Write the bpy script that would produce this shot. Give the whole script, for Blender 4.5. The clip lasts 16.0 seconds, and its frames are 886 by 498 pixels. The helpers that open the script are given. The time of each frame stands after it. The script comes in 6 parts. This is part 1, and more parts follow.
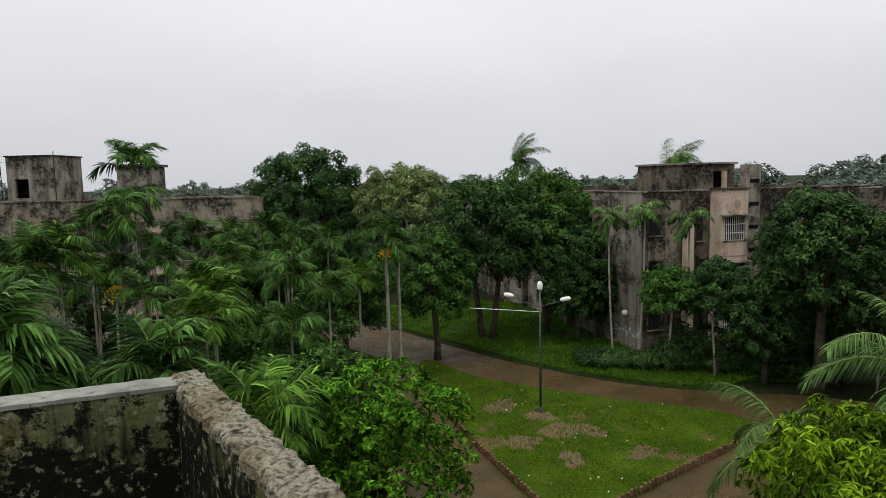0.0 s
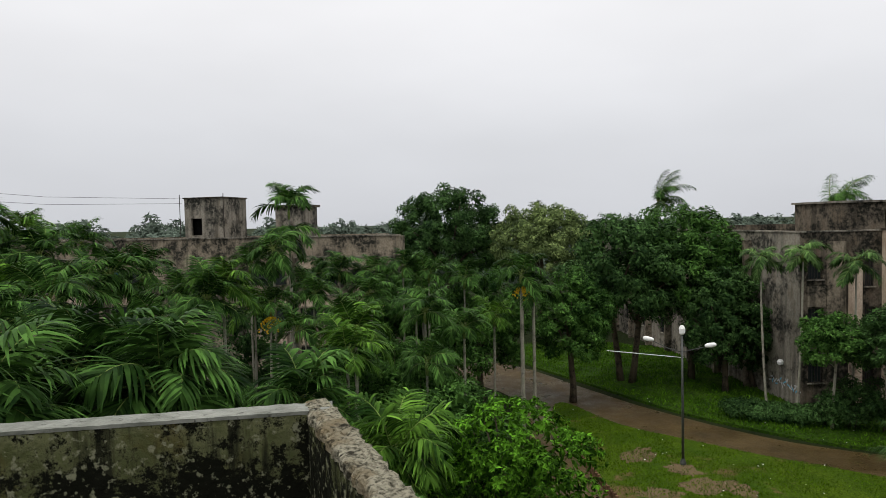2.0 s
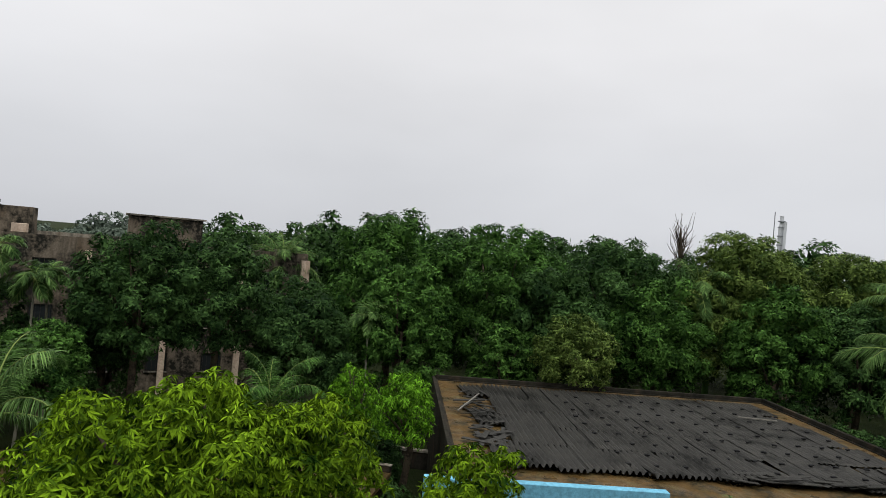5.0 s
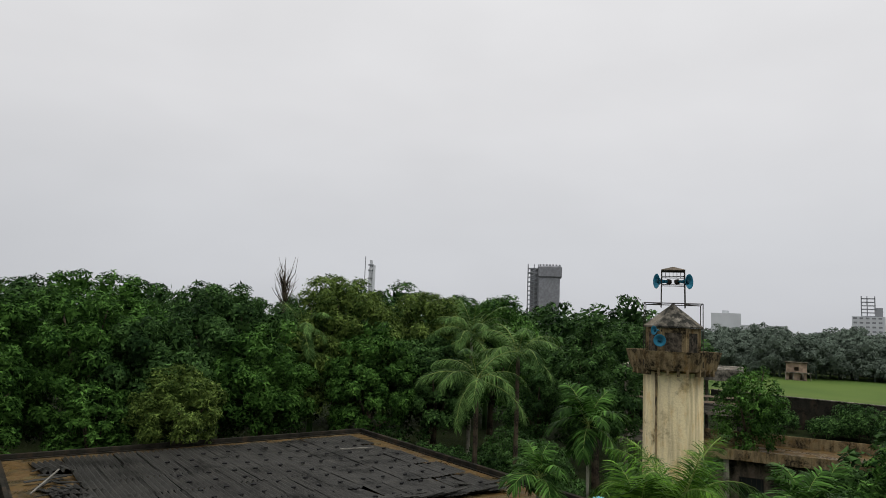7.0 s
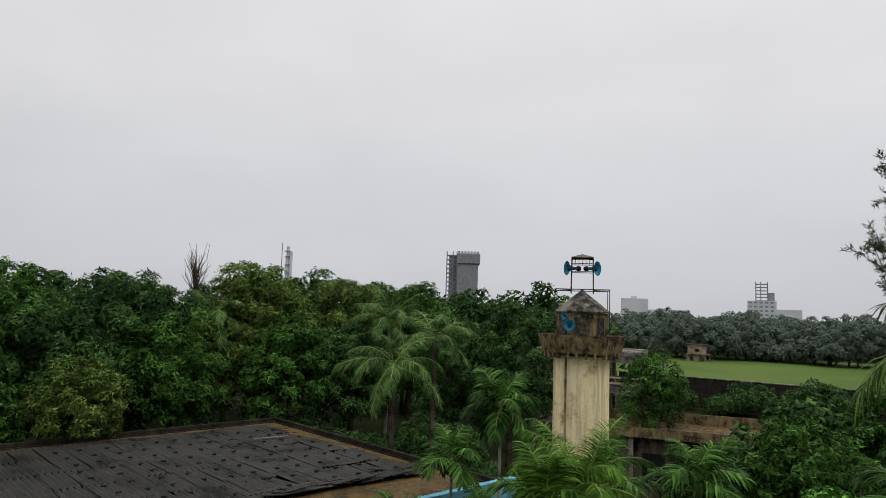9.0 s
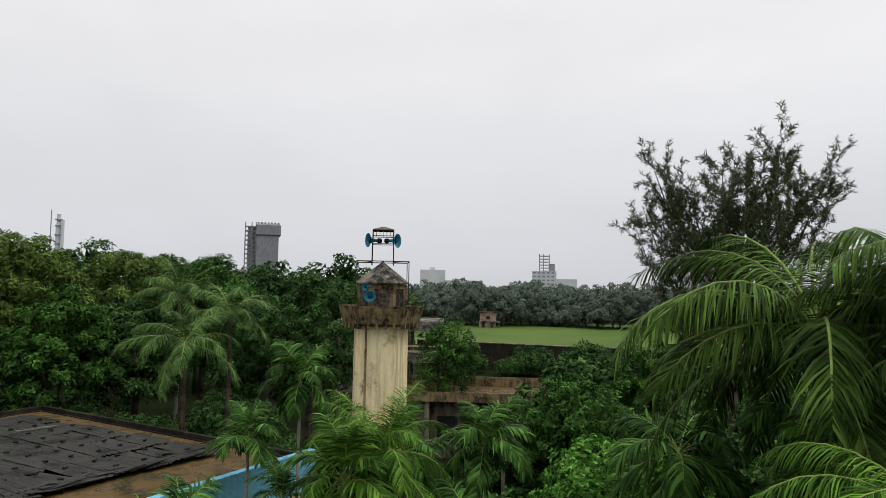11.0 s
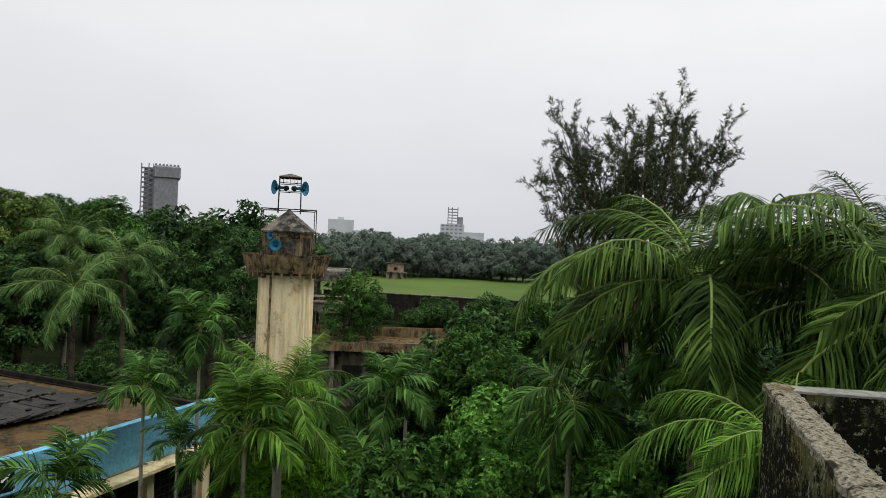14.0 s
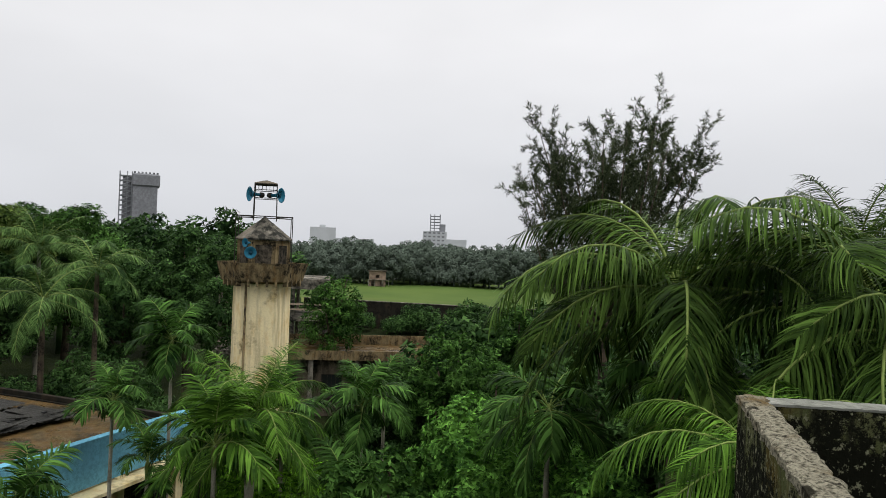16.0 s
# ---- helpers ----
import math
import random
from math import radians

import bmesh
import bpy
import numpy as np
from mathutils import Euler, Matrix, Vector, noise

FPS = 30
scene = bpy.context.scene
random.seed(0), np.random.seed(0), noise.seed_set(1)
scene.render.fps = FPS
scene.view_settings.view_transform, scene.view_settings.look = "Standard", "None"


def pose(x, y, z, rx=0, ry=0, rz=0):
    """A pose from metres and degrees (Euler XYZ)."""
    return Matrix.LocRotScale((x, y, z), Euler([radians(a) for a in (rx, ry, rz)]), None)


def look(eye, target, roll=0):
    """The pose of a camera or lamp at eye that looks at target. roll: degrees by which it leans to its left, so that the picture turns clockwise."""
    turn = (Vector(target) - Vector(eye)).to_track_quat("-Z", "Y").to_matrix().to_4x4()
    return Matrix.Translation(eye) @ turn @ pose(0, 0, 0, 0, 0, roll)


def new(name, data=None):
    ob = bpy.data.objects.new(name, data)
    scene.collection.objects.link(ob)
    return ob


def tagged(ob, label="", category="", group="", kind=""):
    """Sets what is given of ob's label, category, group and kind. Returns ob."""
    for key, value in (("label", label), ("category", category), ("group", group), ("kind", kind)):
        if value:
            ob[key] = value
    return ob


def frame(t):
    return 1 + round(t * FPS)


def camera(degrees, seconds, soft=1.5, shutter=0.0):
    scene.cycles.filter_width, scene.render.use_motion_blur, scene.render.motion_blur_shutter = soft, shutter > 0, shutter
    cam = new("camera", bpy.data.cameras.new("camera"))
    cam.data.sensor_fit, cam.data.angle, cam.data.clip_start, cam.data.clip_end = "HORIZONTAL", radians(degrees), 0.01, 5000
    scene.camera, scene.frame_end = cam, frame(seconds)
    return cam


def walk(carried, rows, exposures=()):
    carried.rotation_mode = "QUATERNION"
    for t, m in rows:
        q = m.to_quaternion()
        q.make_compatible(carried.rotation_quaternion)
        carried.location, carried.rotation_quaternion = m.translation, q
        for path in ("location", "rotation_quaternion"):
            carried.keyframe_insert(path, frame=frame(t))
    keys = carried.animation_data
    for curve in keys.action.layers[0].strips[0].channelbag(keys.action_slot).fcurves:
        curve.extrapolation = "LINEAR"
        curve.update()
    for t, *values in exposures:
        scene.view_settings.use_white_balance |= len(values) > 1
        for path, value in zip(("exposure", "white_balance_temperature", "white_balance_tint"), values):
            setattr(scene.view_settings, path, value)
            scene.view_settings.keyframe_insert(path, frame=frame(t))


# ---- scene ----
EXPOSURES = ((0.0, 0.0), (5.2, -0.05), (7.3, -0.25), (9.6, -0.25), (10.2, -0.18), (12.3, 0.0), (16.0, 0.0))
cam = camera(67.39, 16.0, 0.8)
# seconds, place, yaw, pitch, roll
PATH = (
    (0.0, -0.022, 0.060, 11.500, 0.01, -5.89, 1.31),
    (0.5, -0.023, 0.091, 11.484, 10.51, -5.36, 2.94),
    (1.0, 0.013, -0.009, 11.502, 17.88, -5.48, 3.38),
    (1.5, 0.075, -0.132, 11.543, 18.80, -3.44, 3.17),
    (2.0, 0.158, -0.216, 11.577, 11.93, -2.36, 1.31),
    (2.5, 0.160, -0.094, 11.548, 0.10, -2.16, -1.69),
    (3.0, 0.187, -0.070, 11.535, -8.68, -2.56, -2.19),
    (3.5, 0.048, -0.055, 11.500, -21.64, -2.76, -3.39),
    (4.0, 0.155, -0.070, 11.554, -37.40, -2.39, -4.37),
    (4.5, 0.147, 0.019, 11.460, -54.34, -0.76, -4.04),
    (5.0, 0.049, 0.060, 11.492, -69.13, 0.19, -4.81),
    (5.2, 0.020, 0.106, 11.524, -74.47, 1.32, -4.70),
    (7.3, 0.089, 0.148, 11.501, -104.08, 4.99, -2.24),
    (7.5, 0.025, 0.137, 11.514, -104.76, 3.71, -2.27),
    (8.0, -0.039, 0.085, 11.509, -109.40, 5.03, -1.34),
    (8.5, -0.047, 0.041, 11.522, -109.94, 5.13, -2.14),
    (9.0, -0.058, 0.052, 11.510, -109.20, 5.20, -1.82),
    (9.5, -0.019, 0.006, 11.499, -112.17, 5.72, -2.83),
    (10.0, 0.065, -0.062, 11.528, -122.32, 4.13, -1.79),
    (10.2, 0.089, -0.065, 11.521, -124.72, 5.60, -0.99),
    (12.3, -0.304, 0.112, 11.502, -127.80, -1.56, -0.50),
    (12.5, -0.294, 0.087, 11.512, -127.44, -1.72, -0.60),
    (13.0, -0.283, 0.073, 11.501, -128.03, -2.41, -0.90),
    (13.5, -0.194, -0.003, 11.513, -131.88, -1.14, -2.99),
    (14.0, -0.043, -0.012, 11.516, -133.98, -0.73, -2.57),
    (14.5, 0.043, -0.105, 11.496, -136.11, -3.01, -2.33),
    (15.0, 0.021, -0.235, 11.516, -135.63, 0.17, -2.27),
    (15.5, 0.016, -0.282, 11.523, -134.39, -1.08, -3.77),
    (16.0, 0.042, -0.347, 11.503, -135.48, -0.04, -2.28),
)
walk(cam, [(t, pose(x, y, z, 90 + p, r, yw)) for t, x, y, z, yw, p, r in PATH], EXPOSURES)

# ---- world and light: wet overcast noon ----
world = bpy.data.worlds.new("overcast")
scene.world = world
world.use_nodes = True
wn, wl = world.node_tree.nodes, world.node_tree.links
wn.clear()
sky = wn.new("ShaderNodeTexSky")
sky.sky_type, sky.sun_disc = "NISHITA", False
sky.sun_elevation, sky.sun_rotation = radians(58), radians(140)
grey = wn.new("ShaderNodeHueSaturation")
grey.inputs["Saturation"].default_value = 0.12
wl.new(sky.outputs[0], grey.inputs["Color"])
dim = wn.new("ShaderNodeMix")
dim.data_type, dim.blend_type = "RGBA", "MULTIPLY"
dim.inputs[0].default_value = 1.0
dim.inputs[7].default_value = (0.05, 0.05, 0.05, 1)
wl.new(grey.outputs[0], dim.inputs[6])
wgeo = wn.new("ShaderNodeTexCoord")
wmap = wn.new("ShaderNodeMapping")
wmap.inputs["Scale"].default_value = (1.2, 1.2, 3.0)
wl.new(wgeo.outputs["Generated"], wmap.inputs[0])
cloud = wn.new("ShaderNodeTexNoise")
cloud.inputs["Scale"].default_value, cloud.inputs["Detail"].default_value = 1.3, 4.0
wl.new(wmap.outputs[0], cloud.inputs["Vector"])
updown = wn.new("ShaderNodeSeparateXYZ")
wl.new(wgeo.outputs["Generated"], updown.inputs[0])
deck = wn.new("ShaderNodeValToRGB")
deck.color_ramp.elements[0].position, deck.color_ramp.elements[0].color = 0.0, (0.635, 0.65, 0.69, 1)
deck.color_ramp.elements[1].position, deck.color_ramp.elements[1].color = 1.0, (2.3, 2.3, 2.27, 1)
for place, c in ((0.12, (0.703, 0.716, 0.75, 1)), (0.3, (0.902, 0.902, 0.925, 1)), (0.46, (0.96, 0.957, 0.975, 1))):
    deck.color_ramp.elements.new(place).color = c
wl.new(updown.outputs[2], deck.inputs[0])
drift = wn.new("ShaderNodeMapRange")
drift.inputs["From Min"].default_value, drift.inputs["From Max"].default_value = 0.25, 0.75
drift.inputs["To Min"].default_value, drift.inputs["To Max"].default_value = 0.9, 1.08
wl.new(cloud.outputs["Fac"], drift.inputs[0])
deck2 = wn.new("ShaderNodeVectorMath")
deck2.operation = "SCALE"
wl.new(deck.outputs[0], deck2.inputs[0])
wl.new(drift.outputs[0], deck2.inputs["Scale"])
both = wn.new("ShaderNodeMix")
both.data_type = "RGBA"
both.inputs[0].default_value = 0.9
wl.new(dim.outputs[2], both.inputs[6])
wl.new(deck2.outputs[0], both.inputs[7])
back = wn.new("ShaderNodeBackground")
back.inputs["Strength"].default_value = 1.06
wl.new(both.outputs[2], back.inputs[0])
wout = wn.new("ShaderNodeOutputWorld")
wl.new(back.outputs[0], wout.inputs[0])

sun = new("sun", bpy.data.lights.new("sun", "SUN"))
sun.data.energy, sun.data.angle, sun.data.color = 1.1, radians(25), (1.0, 0.97, 0.93)
sun.matrix_world = look((0, 0, 60), (24, 20, 0))


# ---- materials ----
def mix_rgb(nt, fac, a, b, blend="MIX"):
    n = nt.nodes.new("ShaderNodeMix")
    n.data_type, n.blend_type = "RGBA", blend
    for key, v in ((0, fac), (6, a), (7, b)):
        if isinstance(v, (int, float)):
            n.inputs[key].default_value = v
        elif isinstance(v, tuple):
            n.inputs[key].default_value = (*v, 1) if len(v) == 3 else v
        else:
            nt.links.new(v, n.inputs[key])
    return n.outputs[2]


def noise_fac(nt, scale, detail=5.0, stretch=(1, 1, 1), lo=0.35, hi=0.65, coord="Position", rough=0.6):
    if coord == "Position":
        src = nt.nodes.new("ShaderNodeNewGeometry").outputs["Position"]
    else:
        src = nt.nodes.new("ShaderNodeTexCoord").outputs["Object"]
    m = nt.nodes.new("ShaderNodeMapping")
    m.inputs["Scale"].default_value = stretch
    nt.links.new(src, m.inputs[0])
    n = nt.nodes.new("ShaderNodeTexNoise")
    n.inputs["Scale"].default_value, n.inputs["Detail"].default_value = scale, detail
    n.inputs["Roughness"].default_value = rough
    nt.links.new(m.outputs[0], n.inputs["Vector"])
    r = nt.nodes.new("ShaderNodeMapRange")
    r.inputs["From Min"].default_value, r.inputs["From Max"].default_value = lo, hi
    nt.links.new(n.outputs["Fac"], r.inputs["Value"])
    return r.outputs[0]


def base_material(name, rough=0.8, metal=0.0, spec=0.04):
    m = bpy.data.materials.new(name)
    m.use_nodes = True
    nt = m.node_tree
    b = nt.nodes["Principled BSDF"]
    b.inputs["Roughness"].default_value, b.inputs["Metallic"].default_value = rough, metal
    b.inputs["Specular IOR Level"].default_value = spec
    return m, nt, b


def bump(nt, b, height, strength=0.4, distance=0.02):
    n = nt.nodes.new("ShaderNodeBump")
    n.inputs["Strength"].default_value, n.inputs["Distance"].default_value = strength, distance
    nt.links.new(height, n.inputs["Height"])
    nt.links.new(n.outputs[0], b.inputs["Normal"])


def plain(name, color, rough=0.6, metal=0.0, vary=0.25, scale=6.0):
    """A painted or bare surface with a little uneven wear."""
    m, nt, b = base_material(name, rough, metal)
    dark = tuple(c * (1 - vary) for c in color)
    c = mix_rgb(nt, noise_fac(nt, scale, 6), dark, color)
    nt.links.new(c, b.inputs["Base Color"])
    bump(nt, b, noise_fac(nt, scale * 8, 3), 0.15, 0.004)
    return m


def concrete(name, clean, mould, tint, amount=0.5, streak=1.0, rough=0.85, grain=1.0, even=0.72):
    """Weathered render: clean patches, black mould in blotches and hanging streaks, coloured stains."""
    m, nt, b = base_material(name, rough)
    big = noise_fac(nt, 0.55 * grain, 8, lo=0.64 - 0.35 * amount, hi=0.76 - 0.35 * amount, rough=0.68)
    run = noise_fac(nt, 2.2 * grain, 6, (1, 1, 0.1), 0.48, 0.62)
    spot = noise_fac(nt, 9 * grain, 6, lo=0.38, hi=0.6)
    stain = noise_fac(nt, 1.3 * grain, 5, (1, 1, 0.5), 0.5, 0.75)
    c = mix_rgb(nt, spot, tuple(k * even for k in clean), clean)
    c = mix_rgb(nt, stain, c, tint)
    f2 = nt.nodes.new("ShaderNodeMath")
    f2.operation = "MULTIPLY"
    f2.inputs[1].default_value = 0.55 * streak
    nt.links.new(run, f2.inputs[0])
    c = mix_rgb(nt, f2.outputs[0], c, mould)
    f3 = nt.nodes.new("ShaderNodeMath")
    f3.operation = "MULTIPLY"
    nt.links.new(big, f3.inputs[0])
    nt.links.new(noise_fac(nt, 4 * grain, 9, lo=0.3, hi=0.54), f3.inputs[1])
    c = mix_rgb(nt, f3.outputs[0], c, mould)
    nt.links.new(c, b.inputs["Base Color"])
    bump(nt, b, spot, 0.5, 0.01)
    return m


def leaf_material(name, dark, light, gloss=0.5, thin=0.12, blotch=0.3):
    """Leaves: each leaf its own shade, a broad drift over the crown, light through the blade."""
    m, nt, b = base_material(name, gloss, spec=0.015)
    geo = nt.nodes.new("ShaderNodeNewGeometry")
    tone = nt.nodes.new("ShaderNodeMath")
    tone.operation = "POWER"
    tone.inputs[1].default_value = 2.2
    nt.links.new(geo.outputs["Random Per Island"], tone.inputs[0])
    young = nt.nodes.new("ShaderNodeMath")
    young.operation = "MULTIPLY_ADD"
    young.inputs[1].default_value = 0.34
    nt.links.new(noise_fac(nt, blotch * 3.0, 4), young.inputs[0])
    half = nt.nodes.new("ShaderNodeMath")
    half.operation = "MULTIPLY"
    half.inputs[1].default_value = 0.85
    nt.links.new(tone.outputs[0], half.inputs[0])
    nt.links.new(half.outputs[0], young.inputs[2])
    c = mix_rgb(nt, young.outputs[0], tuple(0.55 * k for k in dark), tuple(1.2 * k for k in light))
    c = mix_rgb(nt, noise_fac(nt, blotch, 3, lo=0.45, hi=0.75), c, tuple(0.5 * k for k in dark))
    nt.links.new(c, b.inputs["Base Color"])
    t = nt.nodes.new("ShaderNodeBsdfTranslucent")
    nt.links.new(c, t.inputs[0])
    s = nt.nodes.new("ShaderNodeMixShader")
    s.inputs[0].default_value = thin
    nt.links.new(b.outputs[0], s.inputs[1])
    nt.links.new(t.outputs[0], s.inputs[2])
    nt.links.new(s.outputs[0], nt.nodes["Material Output"].inputs[0])
    return m


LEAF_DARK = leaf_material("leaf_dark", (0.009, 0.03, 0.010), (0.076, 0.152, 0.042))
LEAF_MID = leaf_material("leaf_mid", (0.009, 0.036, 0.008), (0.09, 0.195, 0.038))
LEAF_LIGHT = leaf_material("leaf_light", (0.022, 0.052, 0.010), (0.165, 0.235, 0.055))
LEAF_PALE = leaf_material("leaf_pale", (0.05, 0.085, 0.028), (0.22, 0.29, 0.1))
LEAF_BRIGHT = leaf_material("leaf_bright", (0.009, 0.045, 0.004), (0.18, 0.42, 0.026), 0.4, 0.13, 0.8)
LEAF_LIME = leaf_material("leaf_lime", (0.016, 0.075, 0.014), (0.2, 0.44, 0.075), 0.38, 0.15, 0.8)
LEAF_LAWN = leaf_material("leaf_lawn", (0.035, 0.085, 0.004), (0.12, 0.21, 0.009), 0.6, 0.22, 0.8)
LEAF_VERGE = leaf_material("leaf_verge", (0.04, 0.1, 0.008), (0.09, 0.2, 0.012), 0.6, 0.13, 0.8)
LEAF_MANGO = leaf_material("leaf_mango", (0.009, 0.045, 0.004), (0.22, 0.37, 0.016), 0.42, 0.15, 0.9)
LEAF_LITCHI = leaf_material("leaf_litchi", (0.006, 0.026, 0.003), (0.135, 0.34, 0.024), 0.4, 0.1, 0.8)
# near-even grey-green: the haze of distance is put into the leaf colour
LEAF_HAZED = leaf_material("leaf_hazed", (0.13, 0.17, 0.132), (0.13, 0.165, 0.13), 0.6)
LEAF_NEEDLE = leaf_material("leaf_needle", (0.022, 0.034, 0.016), (0.1, 0.125, 0.06), 0.6)
PALM = leaf_material("palm_leaf", (0.007, 0.027, 0.006), (0.092, 0.2, 0.04), 0.36, 0.12, 0.5)
PALM_BRIGHT = leaf_material("palm_leaf_bright", (0.01, 0.042, 0.006), (0.13, 0.265, 0.034), 0.36, 0.13, 0.5)
PALM_PALE = leaf_material("palm_leaf_pale", (0.016, 0.05, 0.012), (0.15, 0.26, 0.075), 0.36, 0.13, 0.5)
PALM_GLOSSY = leaf_material("palm_leaf_glossy", (0.008, 0.026, 0.004), (0.105, 0.185, 0.036), 0.34, 0.13, 0.5)
RACHIS = plain("frond_stalk", (0.19, 0.25, 0.07), 0.5)
BARK = concrete("bark", (0.11, 0.085, 0.06), (0.025, 0.022, 0.018), (0.07, 0.075, 0.045), 0.5, 0.8, grain=3)
BARK_PALE = concrete("bark_pale", (0.34, 0.32, 0.26), (0.09, 0.085, 0.065), (0.2, 0.2, 0.13), 0.35, 0.3, grain=3)
FRUIT = plain("fruit_yellow", (0.8, 0.52, 0.03), 0.5)
def mossy(name, start):
    """Old lime render under mould; a lower start spreads the black further, as mould and as shade."""
    m, nt, b = base_material(name, 0.85, spec=0.02)
    c = mix_rgb(nt, noise_fac(nt, 5, 8, lo=0.4, hi=0.62), (0.066, 0.074, 0.03), (0.18, 0.185, 0.095))
    c = mix_rgb(nt, noise_fac(nt, 1.7, 6, (1, 1, 0.7), 0.55, 0.66), c, (0.075, 0.058, 0.018))
    c = mix_rgb(nt, noise_fac(nt, 9, 5, (1, 1, 0.1), 0.5, 0.6), c, (0.02, 0.021, 0.012))
    # more mould low on the face, which also carries the shade there
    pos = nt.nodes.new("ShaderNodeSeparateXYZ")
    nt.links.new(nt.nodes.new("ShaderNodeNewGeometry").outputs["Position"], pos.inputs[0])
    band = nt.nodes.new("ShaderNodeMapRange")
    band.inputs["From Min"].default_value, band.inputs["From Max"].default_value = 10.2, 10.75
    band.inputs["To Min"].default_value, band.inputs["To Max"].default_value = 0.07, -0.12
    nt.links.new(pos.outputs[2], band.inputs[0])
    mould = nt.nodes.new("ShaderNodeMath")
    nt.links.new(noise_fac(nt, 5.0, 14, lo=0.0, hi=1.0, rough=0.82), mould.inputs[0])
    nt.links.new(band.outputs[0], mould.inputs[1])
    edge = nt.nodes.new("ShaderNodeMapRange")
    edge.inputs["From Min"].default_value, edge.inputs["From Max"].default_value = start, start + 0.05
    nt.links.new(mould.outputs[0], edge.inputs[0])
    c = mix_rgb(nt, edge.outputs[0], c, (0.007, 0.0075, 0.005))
    c = mix_rgb(nt, noise_fac(nt, 26, 9, lo=0.57, hi=0.64), c, (0.17, 0.172, 0.11))
    nt.links.new(c, b.inputs["Base Color"])
    bump(nt, b, noise_fac(nt, 30, 6), 0.6, 0.008)
    return m


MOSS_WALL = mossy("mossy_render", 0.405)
# more mould plus the shade on two inner faces, in one colour
MOSS_SHADED = mossy("shaded_mould_render", 0.36)
COPING, nt, b = base_material("rough_coping", 0.85)
c = mix_rgb(nt, noise_fac(nt, 48, 8, lo=0.36, hi=0.56), (0.055, 0.051, 0.034), (0.36, 0.335, 0.25))
c = mix_rgb(nt, noise_fac(nt, 3, 6, lo=0.52, hi=0.66), c, (0.17, 0.12, 0.055))
c = mix_rgb(nt, noise_fac(nt, 8, 8, lo=0.56, hi=0.63), c, (0.035, 0.032, 0.022))
nt.links.new(c, b.inputs["Base Color"])
bump(nt, b, noise_fac(nt, 55, 9), 0.9, 0.02)
COPING_WET, nt, b = base_material("smooth_coping", 0.4)
c = mix_rgb(nt, noise_fac(nt, 6, 7), (0.11, 0.115, 0.095), (0.23, 0.235, 0.205))
c = mix_rgb(nt, noise_fac(nt, 30, 6, lo=0.6, hi=0.68), c, (0.05, 0.05, 0.04))
nt.links.new(c, b.inputs["Base Color"])
bump(nt, b, noise_fac(nt, 40, 5), 0.3, 0.005)
FLAT_BEIGE = concrete("old_beige_render", (0.28, 0.235, 0.178), (0.026, 0.026, 0.021), (0.15, 0.125, 0.09), 0.54, 0.9)
FLAT_DARK = concrete("mouldy_render", (0.165, 0.138, 0.105), (0.017, 0.017, 0.014), (0.12, 0.09, 0.062), 0.64, 0.9)
FLAT_GREY = concrete("grey_render", (0.28, 0.255, 0.21), (0.028, 0.028, 0.024), (0.17, 0.14, 0.105), 0.52, 0.9)
FLAT_CREAM = concrete("cream_band", (0.56, 0.45, 0.35), (0.09, 0.07, 0.055), (0.34, 0.24, 0.17), 0.25, 0.4)
CREAM = concrete("cream_paint", (0.86, 0.74, 0.46), (0.13, 0.085, 0.03), (0.66, 0.44, 0.15), 0.2, 0.75, grain=1.1, even=0.93)
RUSTY = concrete("rust_stained_concrete", (0.26, 0.2, 0.11), (0.022, 0.019, 0.013), (0.15, 0.085, 0.028), 0.5, 0.9, grain=2.5)
HALL_EDGE = concrete("mould_and_shade_black", (0.03, 0.028, 0.022), (0.012, 0.012, 0.01), (0.06, 0.042, 0.028), 0.5, 0.5)
BARE = concrete("bare_earth", (0.12, 0.088, 0.048), (0.055, 0.045, 0.018), (0.09, 0.08, 0.03), 0.3, 0.0, grain=1.5)
BLUE = concrete("blue_paint", (0.17, 0.44, 0.6), (0.07, 0.18, 0.24), (0.15, 0.38, 0.52), 0.2, 0.3)
WET_SLAB = concrete("wet_roof_slab", (0.1, 0.06, 0.02), (0.02, 0.016, 0.007), (0.09, 0.075, 0.032), 0.5, 0.0, 0.3, grain=1.6)
wet = WET_SLAB.node_tree
wet.nodes["Principled BSDF"].inputs["Specular IOR Level"].default_value = 0.14
wet.links.new(noise_fac(wet, 0.9, 5, lo=0.3, hi=0.62), wet.nodes["Principled BSDF"].inputs["Roughness"])
SHEET = concrete("bitumen_sheet", (0.04, 0.039, 0.036), (0.01, 0.01, 0.009), (0.05, 0.048, 0.042), 0.42, 0.0, 0.42)
BLACK = plain("black_board", (0.012, 0.012, 0.013), 0.4)
WHITE = plain("white_paint", (0.8, 0.8, 0.78), 0.4, vary=0.12)
LAMP_GREY = plain("grey_enamel", (0.5, 0.5, 0.5), 0.4, vary=0.2)
PLANK = plain("weathered_plank", (0.2, 0.19, 0.165), 0.7, vary=0.4)
# near-black in place of the unlit inside of openings
DARK = plain("dark_interior", (0.012, 0.012, 0.012), 0.8)
IRON = plain("rusted_iron", (0.05, 0.045, 0.04), 0.55, 0.5)
HORN = plain("blue_horn", (0.03, 0.17, 0.26), 0.35)
HORN_DARK = plain("horn_throat", (0.015, 0.06, 0.09), 0.5)
TARP = plain("blue_tarp", (0.03, 0.16, 0.7), 0.45)
POLE = plain("galvanised_pole", (0.09, 0.095, 0.09), 0.45, 0.4)
